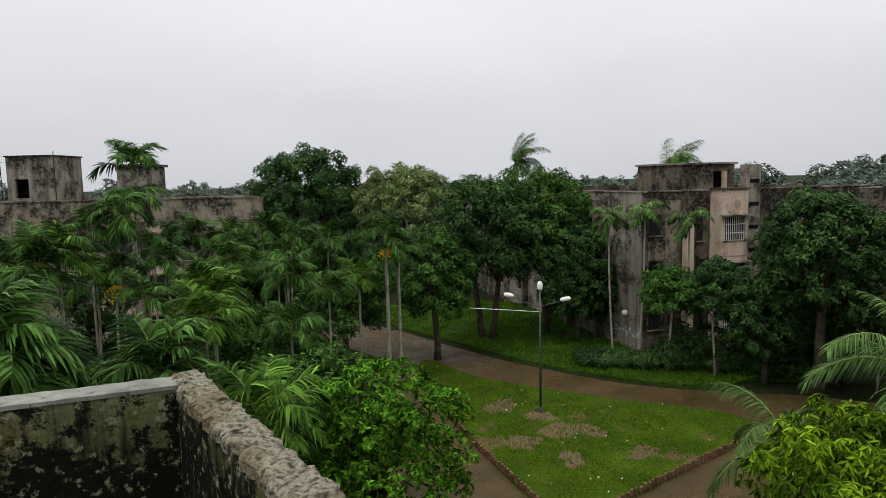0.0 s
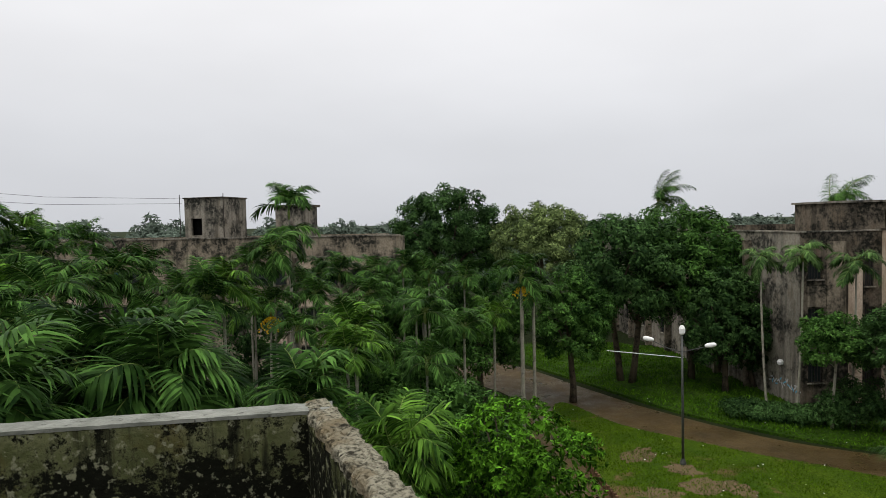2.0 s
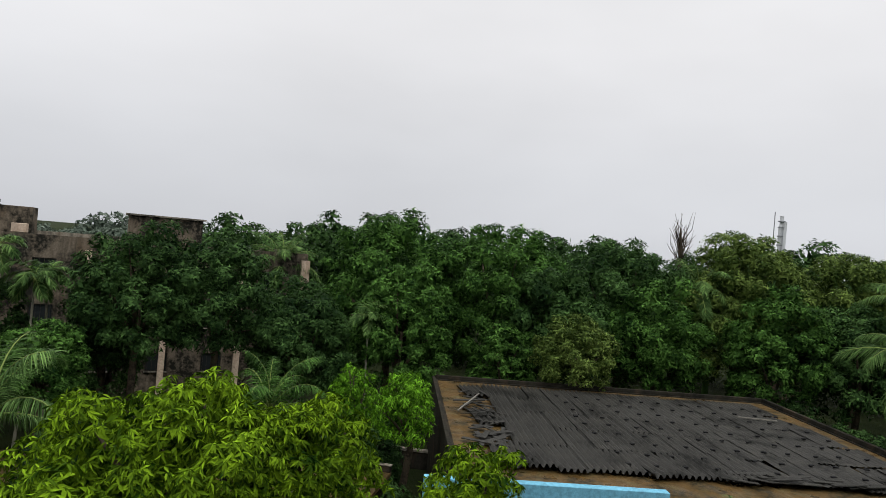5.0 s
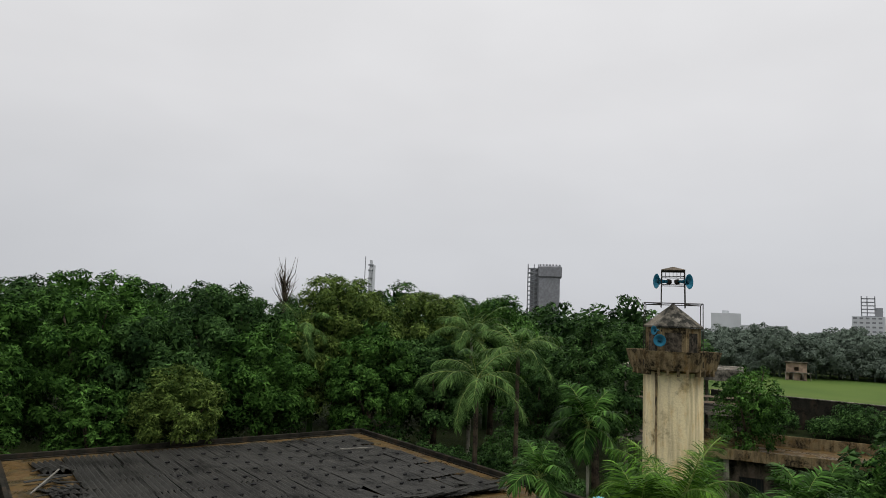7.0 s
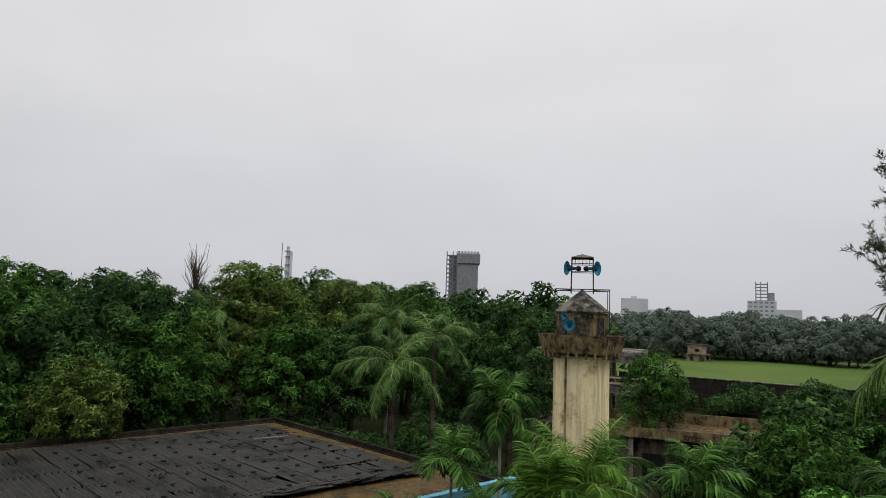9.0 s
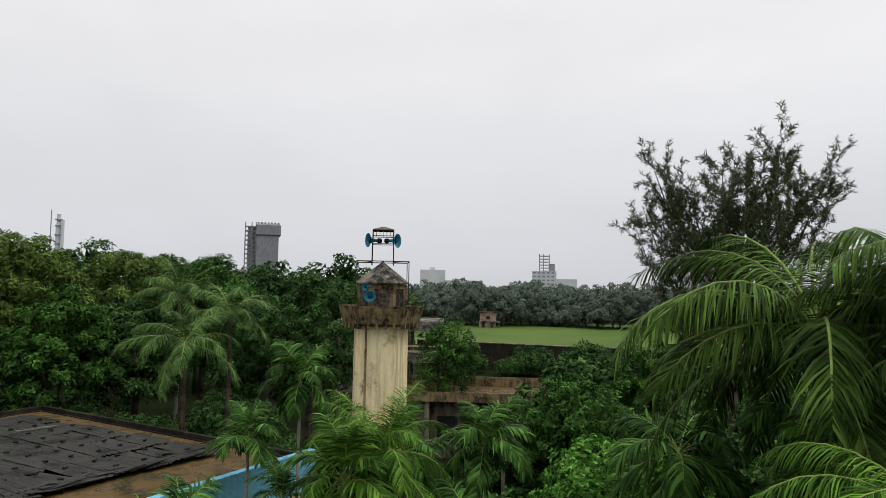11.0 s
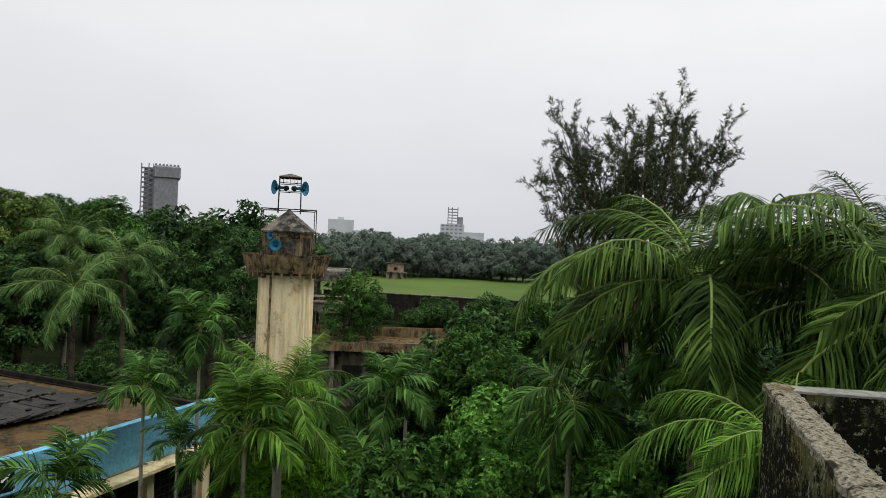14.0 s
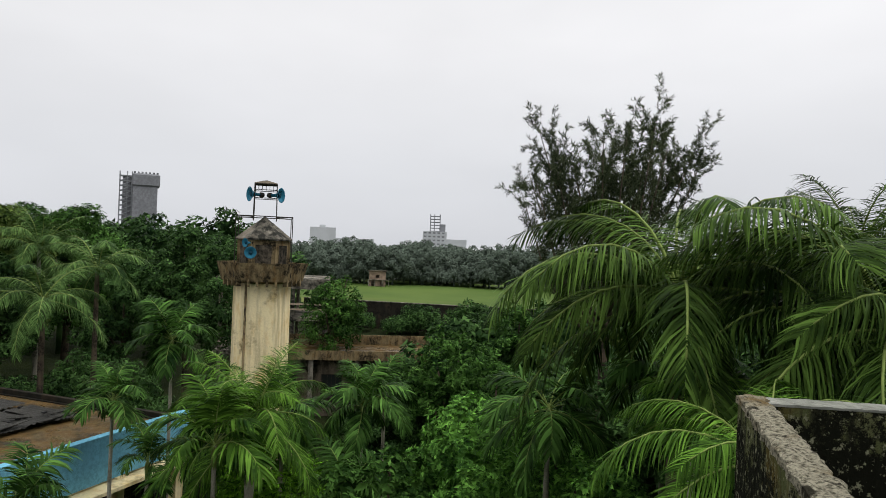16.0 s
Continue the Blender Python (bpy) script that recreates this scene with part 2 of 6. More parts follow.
BRICK = plain("mossy_brick", (0.17, 0.1, 0.06), 0.85, vary=0.6, scale=4)
# skyline haze is mixed into these two greys
TOWER_GREY = concrete("hazy_concrete", (0.25, 0.257, 0.275), (0.18, 0.185, 0.2), (0.22, 0.227, 0.245), 0.4, 0.6, grain=0.06)
TOWER_STEEL = plain("hazy_steel", (0.3, 0.31, 0.33), 0.7)
PLANT_PALE = plain("pale_cladding", (0.55, 0.57, 0.59), 0.7, vary=0.12, scale=0.05)
GLASS, gnt, gb = base_material("window_glass", 0.08, spec=0.6)
gb.inputs["Base Color"].default_value = (0.02, 0.024, 0.026, 1)
bump(gnt, gb, noise_fac(gnt, 1.5, 2), 0.05, 0.01)

# ground: grass with bare earth, and the muddy wet road
GRASS, nt, b = base_material("lawn_grass", 0.8)
c = mix_rgb(nt, noise_fac(nt, 0.5, 6), (0.042, 0.095, 0.004), (0.095, 0.15, 0.007))
c = mix_rgb(nt, noise_fac(nt, 14, 4), (0.026, 0.046, 0.005), c)
c = mix_rgb(nt, noise_fac(nt, 0.28, 7, lo=0.57, hi=0.63), c, (0.13, 0.09, 0.04))
nt.links.new(c, b.inputs["Base Color"])
bump(nt, b, noise_fac(nt, 30, 4), 0.8, 0.04)
VERGE, nt, b = base_material("rank_grass", 0.8)
c = mix_rgb(nt, noise_fac(nt, 0.6, 6), (0.025, 0.072, 0.004), (0.075, 0.16, 0.008))
c = mix_rgb(nt, noise_fac(nt, 9, 4), (0.015, 0.03, 0.008), c)
nt.links.new(c, b.inputs["Base Color"])
bump(nt, b, noise_fac(nt, 20, 4), 0.9, 0.06)
FIELD, nt, b = base_material("sports_field", 0.8)
c = mix_rgb(nt, noise_fac(nt, 0.03, 5), (0.052, 0.09, 0.02), (0.08, 0.12, 0.028))
c = mix_rgb(nt, noise_fac(nt, 0.012, 3, lo=0.6, hi=0.75), c, (0.2, 0.17, 0.06))
nt.links.new(c, b.inputs["Base Color"])
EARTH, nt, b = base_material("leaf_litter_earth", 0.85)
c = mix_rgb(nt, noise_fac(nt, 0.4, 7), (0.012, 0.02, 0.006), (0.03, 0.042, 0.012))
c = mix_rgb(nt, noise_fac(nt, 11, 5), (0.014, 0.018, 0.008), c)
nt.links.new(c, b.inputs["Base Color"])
bump(nt, b, noise_fac(nt, 12, 5), 0.9, 0.06)
ROAD, nt, b = base_material("wet_muddy_road", 0.3, spec=0.14)
c = mix_rgb(nt, noise_fac(nt, 0.35, 7), (0.045, 0.03, 0.011), (0.105, 0.07, 0.027))
c = mix_rgb(nt, noise_fac(nt, 16, 5), (0.036, 0.026, 0.012), c)
nt.links.new(c, b.inputs["Base Color"])
nt.links.new(noise_fac(nt, 0.5, 6, lo=0.2, hi=0.9), b.inputs["Roughness"])
bump(nt, b, noise_fac(nt, 8, 5), 0.5, 0.02)


# ---- builders ----
def as_mesh(name, bm, material, smooth=False):
    me = bpy.data.meshes.new(name)
    bm.to_mesh(me)
    bm.free()
    me.materials.append(material)
    if smooth:
        for p in me.polygons:
            p.use_smooth = True
    return me


def part(name, bm, material, parent=None, label="", smooth=False):
    ob = new(name, bm if isinstance(bm, bpy.types.Mesh) else as_mesh(name, bm, material, smooth))
    ob.parent = parent
    if label:
        tagged(ob, label)
    return ob


def thing(name, x, y, z, label, category, group="", rz=0.0, kind=""):
    ob = new(name)
    ob.matrix_basis = pose(x, y, z, 0, 0, rz)
    return tagged(ob, label, category, group, kind)


def box(bm, x0, y0, z0, x1, y1, z1, bevel=0.0):
    r = bmesh.ops.create_cube(bm, size=1.0)
    vs = r["verts"]
    for v in vs:
        v.co = Vector(((x0 + x1) / 2 + v.co.x * (x1 - x0), (y0 + y1) / 2 + v.co.y * (y1 - y0), (z0 + z1) / 2 + v.co.z * (z1 - z0)))
    if bevel:
        es = list({e for v in vs for e in v.link_edges})
        bmesh.ops.bevel(bm, geom=es, offset=bevel, segments=1, affect="EDGES")
    return bm


def boxes(*rows, bevel=0.0):
    bm = bmesh.new()
    for r in rows:
        box(bm, *r, bevel=bevel)
    return bm


def tube_data(points, radii, sides=7):
    """Vertices and faces of a tapered tube along points, closed at its end."""
    pts = [Vector(p) for p in points]
    vs, fs = [], []
    side = None
    for i, p in enumerate(pts):
        d = (pts[min(i + 1, len(pts) - 1)] - pts[max(i - 1, 0)]).normalized()
        if side is None:
            side = d.orthogonal().normalized()
        side = (side - d * side.dot(d)).normalized()
        up = d.cross(side)
        for k in range(sides):
            a = 2 * math.pi * k / sides
            vs.append(tuple(p + (side * math.cos(a) + up * math.sin(a)) * radii[i]))
        if i:
            for k in range(sides):
                a, b2 = (i - 1) * sides + k, (i - 1) * sides + (k + 1) % sides
                fs.append((a, b2, b2 + sides, a + sides))
    fs.append(tuple((len(pts) - 1) * sides + k for k in range(sides)))
    fs.append(tuple(reversed(range(sides))))
    return vs, fs


def tube(points, radii, sides=7, material=None, name="tube"):
    vs, fs = tube_data(points, radii, sides)
    me = bpy.data.meshes.new(name)
    me.from_pydata(vs, [], fs)
    me.materials.append(material)
    for p in me.polygons:
        p.use_smooth = True
    return me


def rod(bm, a, b2, r, sides=6):
    a, b2 = Vector(a), Vector(b2)
    d = b2 - a
    q = d.to_track_quat("Z", "Y").to_matrix().to_4x4()
    bmesh.ops.create_cone(bm, cap_ends=True, segments=sides, radius1=r, radius2=r, depth=d.length, matrix=Matrix.Translation((a + b2) / 2) @ q)
    return bm


def lathe(profile, sides=16, turn=0.0):
    bm = bmesh.new()
    rings = []
    for r, z in profile:
        rings.append([bm.verts.new((r * math.cos(turn + 2 * math.pi * k / sides), r * math.sin(turn + 2 * math.pi * k / sides), z)) for k in range(sides)])
    for a, b2 in zip(rings, rings[1:]):
        for k in range(sides):
            bm.faces.new((a[k], a[(k + 1) % sides], b2[(k + 1) % sides], b2[k]))
    bm.faces.new(tuple(reversed(rings[0])))
    bm.faces.new(tuple(rings[-1]))
    return bm


def triangles_mesh(name, verts, tris, material):
    """A mesh from arrays of vertices (n, 3) and triangles (m, 3)."""
    me = bpy.data.meshes.new(name)
    me.vertices.add(len(verts))
    me.vertices.foreach_set("co", np.ascontiguousarray(verts, dtype=np.float32).ravel())
    me.loops.add(len(tris) * 3)
    me.polygons.add(len(tris))
    me.polygons.foreach_set("loop_start", np.arange(0, len(tris) * 3, 3, dtype=np.int32))
    me.polygons.foreach_set("loop_total", np.full(len(tris), 3, dtype=np.int32))
    me.loops.foreach_set("vertex_index", np.ascontiguousarray(tris, dtype=np.int32).ravel())
    me.update(calc_edges=True)
    me.materials.append(material)
    return me


def unit(v):
    return v / np.maximum(np.linalg.norm(v, axis=-1, keepdims=True), 1e-9)


def leaves(base, axis, normal, length, width, fold=0.18):
    """Folded leaf blades: one four-cornered island each."""
    side = unit(np.cross(axis, normal))
    normal = unit(np.cross(side, axis))
    L, W = length[:, None], width[:, None]
    mid = base + axis * L * 0.45
    v = np.stack([base, mid + side * W * 0.5 + normal * W * fold, base + axis * L - normal * L * 0.12, mid - side * W * 0.5 + normal * W * fold], 1)
    n = len(base)
    i = np.arange(n)[:, None] * 4
    t = np.concatenate([i + np.array([[0, 2, 1]]), i + np.array([[0, 3, 2]])], 1).reshape(-1, 3)
    return v.reshape(-1, 3), t


def blades(base, axis, normal, length, width):
    """Small far leaves: one three-cornered island each."""
    side = unit(np.cross(axis, normal))
    L, W = length[:, None], width[:, None]
    v = np.stack([base - side * W * 0.5, base + side * W * 0.5, base + axis * L], 1)
    return v.reshape(-1, 3), np.arange(len(base) * 3).reshape(-1, 3)


def clump_leaves(rng, centres, radii, size, slim, cover, droop=0.15, flat=0.85, fine=False, heart=None):
    """Leaves on the outer shells of the clumps of a crown, and oversized ones inside, added to block light."""
    out_b, out_a, out_n, out_l = [], [], [], []
    heart = centres.mean(0) if heart is None else heart
    for c, r in zip(centres, radii):
        n = max(12, int(cover * 4 * math.pi * r * r * 0.62 / (0.5 * size * size * slim)))
        out = unit((c - heart) * np.array([1, 1, 0.8]))
        d = unit(rng.normal(size=(n, 3)) + out * 0.95 + np.array([0, 0, 0.45]))
        shell = r * ((0.5 if fine else 0.62) + (0.55 if fine else 0.43) * rng.random((n, 1)) ** 0.55) * (1 + 0.14 * np.sin(6 * d[:, :1] + 5 * d[:, 1:2] + c[0]))
        if fine:
            n = 7 * max(4, n // 7)
            d = np.repeat(d[:n // 7], 7, 0)
            shell = np.repeat(shell[:n // 7], 7, 0)
        p = c + d * shell * np.array([1, 1, flat])
        nrm = unit(d * 1.0 + np.array([0, 0, 0.3]) + rng.normal(size=(n, 3)) * 0.34)
        ax = unit(unit(np.cross(nrm, rng.normal(size=(n, 3)))) + d * (0.55 if fine else 0.2) + np.array([0, 0, -droop]))
        out_b.append(p), out_a.append(ax), out_n.append(nrm)
        out_l.append(size * (0.65 + 0.7 * rng.random(n)))
        m = max(3, n // (20 if fine else 9))
        d = unit(rng.normal(size=(m, 3)))
        out_b.append(c - out * r * 0.35 + d * r * 0.5)
        out_a.append(unit(np.cross(d, rng.normal(size=(m, 3)))))
        out_n.append(d)
        out_l.append(np.full(m, min(2.6 * size, 0.9 * r)))
    L = np.concatenate(out_l)
    return (leaves if fine else blades)(np.concatenate(out_b), np.concatenate(out_a), np.concatenate(out_n), L, L * slim)


def crown_clumps(rng, r, h, clump, n):
    """Centres and radii of the clumps: spread over an uneven dome, a few inside."""
    i = np.arange(n) + 0.5
    z = 1 - 1.75 * i / n
    a = i * 2.399963 + rng.random() * 6
    d = np.stack([np.sqrt(1 - z * z) * np.cos(a), np.sqrt(1 - z * z) * np.sin(a), z], 1) + rng.normal(size=(n, 3)) * 0.07
    rad = clump * (0.58 + 0.52 * rng.random(n))
    k = 0.88 + 0.2 * rng.random((n, 1))
    c = d * k * np.array([max(r - clump * 0.8, 0.2), max(r - clump * 0.8, 0.2), max(h - clump * 0.7, 0.2)])
    inner = c[rng.integers(0, n, n // 6)] * 0.45
    return np.concatenate([c, inner]), np.concatenate([rad, np.full(len(inner), clump * 1.1)])


TREE_SEED = [11]


def broad_tree(x, y, top, r, low, leaf, material=LEAF_DARK, size=0.36, slim=0.5, cover=0.9, clump=0.33, label="", bark=BARK, name="tree", droop=0.15, thick=None, group="", stems=1, category="tree", fine=False):
    """A broad-leaved tree: tapered trunk, limbs to the clumps, a crown of single leaves."""
    TREE_SEED[0] += 1
    rng = np.random.default_rng(TREE_SEED[0])
    ob = thing(name, x, y, 0, label or "dark green leafy tree with a dense rounded crown", category, group)
    top = top - 0.06 * r
    mid, h = (top + low) / 2, (top - low) / 2
    rc = max(0.35, clump * r * (1.0 if fine else 0.72))
    n = int(min(170, 14 + 2.6 * (r / rc) * ((r + h) / rc) * 0.6))
    c, rad = crown_clumps(rng, r, h, rc, n)
    c = c + np.array([0, 0, mid])
    t0 = thick or 0.05 + 0.018 * top
    for s in range(stems):
        off = (rng.random(2) - 0.5) * (0.9 if stems > 1 else 0.1)
        p0 = np.array([off[0], off[1], -0.1])
        p1 = np.array([off[0] * 1.6 + rng.normal() * 0.15, off[1] * 1.6 + rng.normal() * 0.15, low + 0.25 * h])
        p2 = np.array([off[0] * 2, off[1] * 2, mid])
        trunk = part("trunk", tube([p0, p0 * 0.6 + p1 * 0.4 + rng.normal(size=3) * 0.06, p1, p2], [t0 * 1.25, t0, t0 * 0.85, t0 * 0.4], 8, bark, "trunk"), None, ob)
        for k in range(max(3, 6 // stems)):
            q = c[rng.integers(0, n)]
            a = p1 * (0.9 - 0.1 * k / 6) + p2 * 0.1 if k % 2 else p1
            m = (a + q) / 2 + np.array([0, 0, 0.12 * r])
            part("limb", tube([a, m, q], [t0 * 0.5, t0 * 0.33, t0 * 0.12], 5, bark, "limb"), None, trunk)
    v, t = clump_leaves(rng, c, rad, size if fine else size * 0.64, slim, cover if fine else cover * 0.66, droop, fine=fine, heart=np.array([0, 0, mid - 0.3 * h]))
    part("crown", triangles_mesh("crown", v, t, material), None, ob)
    return ob


def frond_mesh(name, material, length, start, bend, pairs, leaflet, wide, hang, rise, seed, stalk=0.12, seg=3):
    """One feather leaf along +x: a curved stalk, leaflets as tapered drooping ribbons on both sides."""
    rng = np.random.default_rng(seed)
    N = 24
    s = np.linspace(0, 1, N)
    ang = np.radians(start) - np.radians(bend) * s ** 1.4
    step = length / (N - 1)
    px = np.concatenate([[0], np.cumsum(np.cos(ang[:-1]) * step)])
    pz = np.concatenate([[0], np.cumsum(np.sin(ang[:-1]) * step)])
    V, T = [], []
    rv, rf = tube_data([(px[i], 0, pz[i]) for i in range(0, N, 3)], [length * (0.0085 if pairs > 40 else 0.009) * (1 - 0.85 * i / N) + 0.002 for i in range(0, N, 3)], 4)
    V.append(np.array(rv))
    for q in rf:
        for k in range(1, len(q) - 1):
            T.append((q[0], q[k], q[k + 1]))
    tris = [np.array(T)]
    count = len(rv)
    for side in (-1, 1):
        for i in range(pairs):
            u = stalk + (1 - stalk) * (i + rng.random() * 0.6) / pairs
            x, z, a = np.interp(u, s, px), np.interp(u, s, pz), np.interp(u, s, ang)
            tan = np.array([math.cos(a), 0, math.sin(a)])
            nor = np.array([-math.sin(a), 0, math.cos(a)])
            ll = leaflet * (0.35 + 0.65 * math.sin(math.pi * min(1, 0.12 + u * 0.86)) ** 0.7) * (0.85 + 0.3 * rng.random())
            d = unit(np.array([0, side, 0]) * 0.85 + tan * (0.45 + 0.6 * u) + nor * (rise + rng.normal() * 0.2) + tan * rng.normal() * 0.12)
            p = np.array([x, 0, z])
            ww = wide * (0.8 + 0.4 * rng.random())
            pts, across = [p], unit(np.cross(d, nor))
            for k in range(seg):
                d = unit(d + np.array([0, 0, -hang * (0.6 + 0.8 * rng.random())]))
                p = p + d * ll / seg
                pts.append(p)
            prof = [0.55, 1.0, 0.75, 0.0] if seg == 3 else [0.7, 1.0, 0.0]
            vs = []
            for k in range(seg):
                vs += [pts[k] - across * ww * prof[k] / 2, pts[k] + across * ww * prof[k] / 2]
            vs.append(pts[seg])
            V.append(np.array(vs))
            tt = []
            for k in range(seg - 1):
                o = count + 2 * k
                tt += [(o, o + 1, o + 3), (o, o + 3, o + 2)]
            o = count + 2 * (seg - 1)
            tt.append((o, o + 1, o + 2))
            tris.append(np.array(tt))
            count += len(vs)
    me = triangles_mesh(name, np.concatenate(V), np.concatenate(tris), material)
    me.materials.append(RACHIS)
    index = np.zeros(len(me.polygons), dtype=np.int32)
    index[:len(tris[0])] = 1
    me.polygons.foreach_set("material_index", index)
    return me


FRONDS = {}


def frond_set(kind, material):
    """Leaves of five ages, from the upright spear to the hanging oldest, shared by the palms of a kind."""
    key = (kind, material.name)
    if key not in FRONDS:
        made = []
        for i, (st, bd) in enumerate(((80, 70), (62, 100), (42, 105), (20, 95), (-8, 72), (-36, 45))):
            if kind == "coconut":
                made.append([frond_mesh("frond", material, 1.0, st, bd, 84, 0.25, 0.0085, 0.38, 0.1, 31 * i + k, 0.1) for k in range(2)])
            elif kind == "broad":
                made.append([frond_mesh("frond", material, 1.0, st, bd, 28, 0.52, 0.042, 0.32, 0.3, 57 * i + k, 0.2) for k in range(2)])
            else:
                made.append([frond_mesh("frond", material, 1.0, st, bd, 32, 0.42, 0.034, 0.36, 0.36, 91 * i + k, 0.2) for k in range(2)])
        FRONDS[key] = made
    return FRONDS[key]


def palm(kind, x, y, top, length, material=PALM, count=11, label="", bark=BARK_PALE, lean=0.0, fruit=False, rad=None, group="", ages=(0, 4), hub=None, gust=None):
    """A palm: ringed thin trunk, feather leaves round the head; top is the height of the crown's tips."""
    TREE_SEED[0] += 1
    rng = np.random.default_rng(TREE_SEED[0])
    name = "coconut_palm" if kind == "coconut" else "areca_palm"
    ob = thing(name, x, y, 0, label or ("coconut palm with long drooping feather leaves" if kind == "coconut" else "slender areca palm with arching green fronds"), "palm", group)
    length = length * (1.0 if kind != "areca" else 0.74)
    head = hub or max(0.8, top - 0.66 * length)
    r0 = rad or (0.13 if kind == "coconut" else 0.06)
    la = rng.random() * 6.28
    dx, dy = lean * math.cos(la), lean * math.sin(la)
    n = 14
    pts = [(-dx * (1 - k / n) ** 2, -dy * (1 - k / n) ** 2, -0.1 + (head + 0.1) * k / n) for k in range(n + 1)]
    part("trunk", tube(pts, [r0 * (1.25 - 0.45 * k / n + (0.1 if k % 2 else 0)) for k in range(n + 1)], 8, bark, "trunk"), None, ob)
    if kind != "coconut":
        part("crownshaft", tube([(0, 0, head - 0.55), (0, 0, head - 0.2), (0, 0, head + 0.1)], [r0 * 0.9, r0 * 1.35, r0 * 0.5], 7, RACHIS, "crownshaft"), None, ob)
    fs = frond_set(kind, material)
    for k in range(count):
        a = k * 137.5 + rng.random() * 30
        age = ages[0] + (ages[1] - ages[0] + 0.999) * (k / count)
        me = fs[int(age)][int(rng.integers(0, 2))]
        o = part("frond", me, None, ob)
        s = length * (0.8 + 0.3 * rng.random())
        if gust is not None:
            a = a + 0.55 * ((gust - a + 180) % 360 - 180)
        o.matrix_basis = pose(0, 0, head, rng.normal() * 12, rng.normal() * 7, a) @ Matrix.Scale(s, 4)
    if fruit:
        bm = bmesh.new()
        for k in range(26):
            a, out, drop = rng.random() * 6.28, 0.25 + 0.35 * rng.random(), 0.25 + 0.5 * rng.random()
            for q in range(5):
                u = (q + 1) / 5
                bmesh.ops.create_icosphere(bm, subdivisions=1, radius=0.05, matrix=Matrix.Translation((out * u * math.cos(a), out * u * math.sin(a), head - 0.6 - drop * u * u)))
        tagged(part("fruit_cluster", bm, FRUIT, ob), "hanging cluster of yellow fruit", kind="stuff")
    return ob


def shrub(x, y, top, r, material=LEAF_MID, size=0.2, slim=0.45, cover=0.52, label="", droop=0.4, low=0.1):
    return broad_tree(x, y, top, r, low, None, material, size, slim, cover, 0.36, label or "low dense green shrub in undergrowth", name="shrub", droop=droop, thick=0.05, category="shrub")


# ---- ground, road, lawn ----
def sheet(name, outline, z, material, label, category, thick=0.0, kind="structure", cut=0):
    """A flat piece of ground with a closed outline, and a side wall where it stands proud."""
    bm = bmesh.new()
    f0 = bm.faces.new([bm.verts.new((x, y, z)) for x, y in outline])
    bmesh.ops.recalc_face_normals(bm, faces=[f0])
    if f0.normal.z < 0:
        f0.normal_flip()
    if thick:
        r = bmesh.ops.extrude_face_region(bm, geom=[f0])
        for v in [g for g in r["geom"] if isinstance(g, bmesh.types.BMVert)]:
            v.co.z -= thick
        bmesh.ops.recalc_face_normals(bm, faces=bm.faces)
    bmesh.ops.triangulate(bm, faces=bm.faces)
    ob = new(name, as_mesh(name, bm, material))
    return tagged(ob, label, category, kind=kind)


def smooth_line(points, steps=6, closed=True):
    """Catmull-Rom curve through a few corners."""
    n, out = len(points), []
    for i in range(n if closed else n - 1):
        p = [Vector(points[(i + k) % n] if closed else points[min(max(i + k, 0), n - 1)]) for k in (-1, 0, 1, 2)]
        for s in range(steps):
            t = s / steps
            q = 0.5 * (2 * p[1] + (p[2] - p[0]) * t + (2 * p[0] - 5 * p[1] + 4 * p[2] - p[3]) * t * t + (3 * p[1] - p[0] - 3 * p[2] + p[3]) * t ** 3)
            out.append((q.x, q.y))
    return out


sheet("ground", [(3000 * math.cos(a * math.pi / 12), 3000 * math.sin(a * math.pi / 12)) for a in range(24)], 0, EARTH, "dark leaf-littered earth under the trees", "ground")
sheet("road", smooth_line([(-16, 56), (-6, 52.5), (0.3, 45.3), (4, 41), (9.7, 36.2), (15, 34.2), (19, 33.2), (24, 30), (23, 26.5), (17.5, 27), (14, 22), (9, 16), (3, 12), (-2, 16), (-2.6, 24), (-2.9, 36), (-5.5, 44), (-14, 50)]), 0.02, ROAD, "wet brown muddy road with puddles", "road")
LAWN = smooth_line([(-1.2, 41.5), (1.9, 37.5), (5.2, 35.3), (8.4, 33.4), (11.4, 32), (13.5, 30.6), (14, 28.4), (11.8, 26.9), (8.8, 24.6), (6.2, 22.6), (4.3, 21.2), (3.1, 22.4), (1.3, 27.2), (0.3, 30.3), (-0.9, 34.8), (-1.8, 39)])
sheet("lawn", LAWN, 0.12, GRASS, "worn green lawn with bare earth patches", "lawn", 0.3)
VERGE_LINE = smooth_line([(-5, 53.5), (0.7, 46), (4.2, 41.6), (7, 38.9), (9.9, 36.8), (12.5, 35.4), (15, 35), (17, 36), (22, 36), (23, 44), (12, 56), (2, 62), (-6, 60)])
sheet("verge", VERGE_LINE, 0.16, VERGE, "rank green grass verge with a low edge", "verge", 0.3)
sheet("sports_field", [(88, -56), (178, -96), (168, -150), (122, -190), (60, -170), (44, -84)], 0.05, FIELD, "wide flat green sports field", "field")


def inside(poly, x, y):
    hit, j = False, len(poly) - 1
    for i in range(len(poly)):
        (xi, yi), (xj, yj) = poly[i], poly[j]
        if (yi > y) != (yj > y) and x < (xj - xi) * (y - yi) / (yj - yi) + xi:
            hit = not hit
        j = i
    return hit


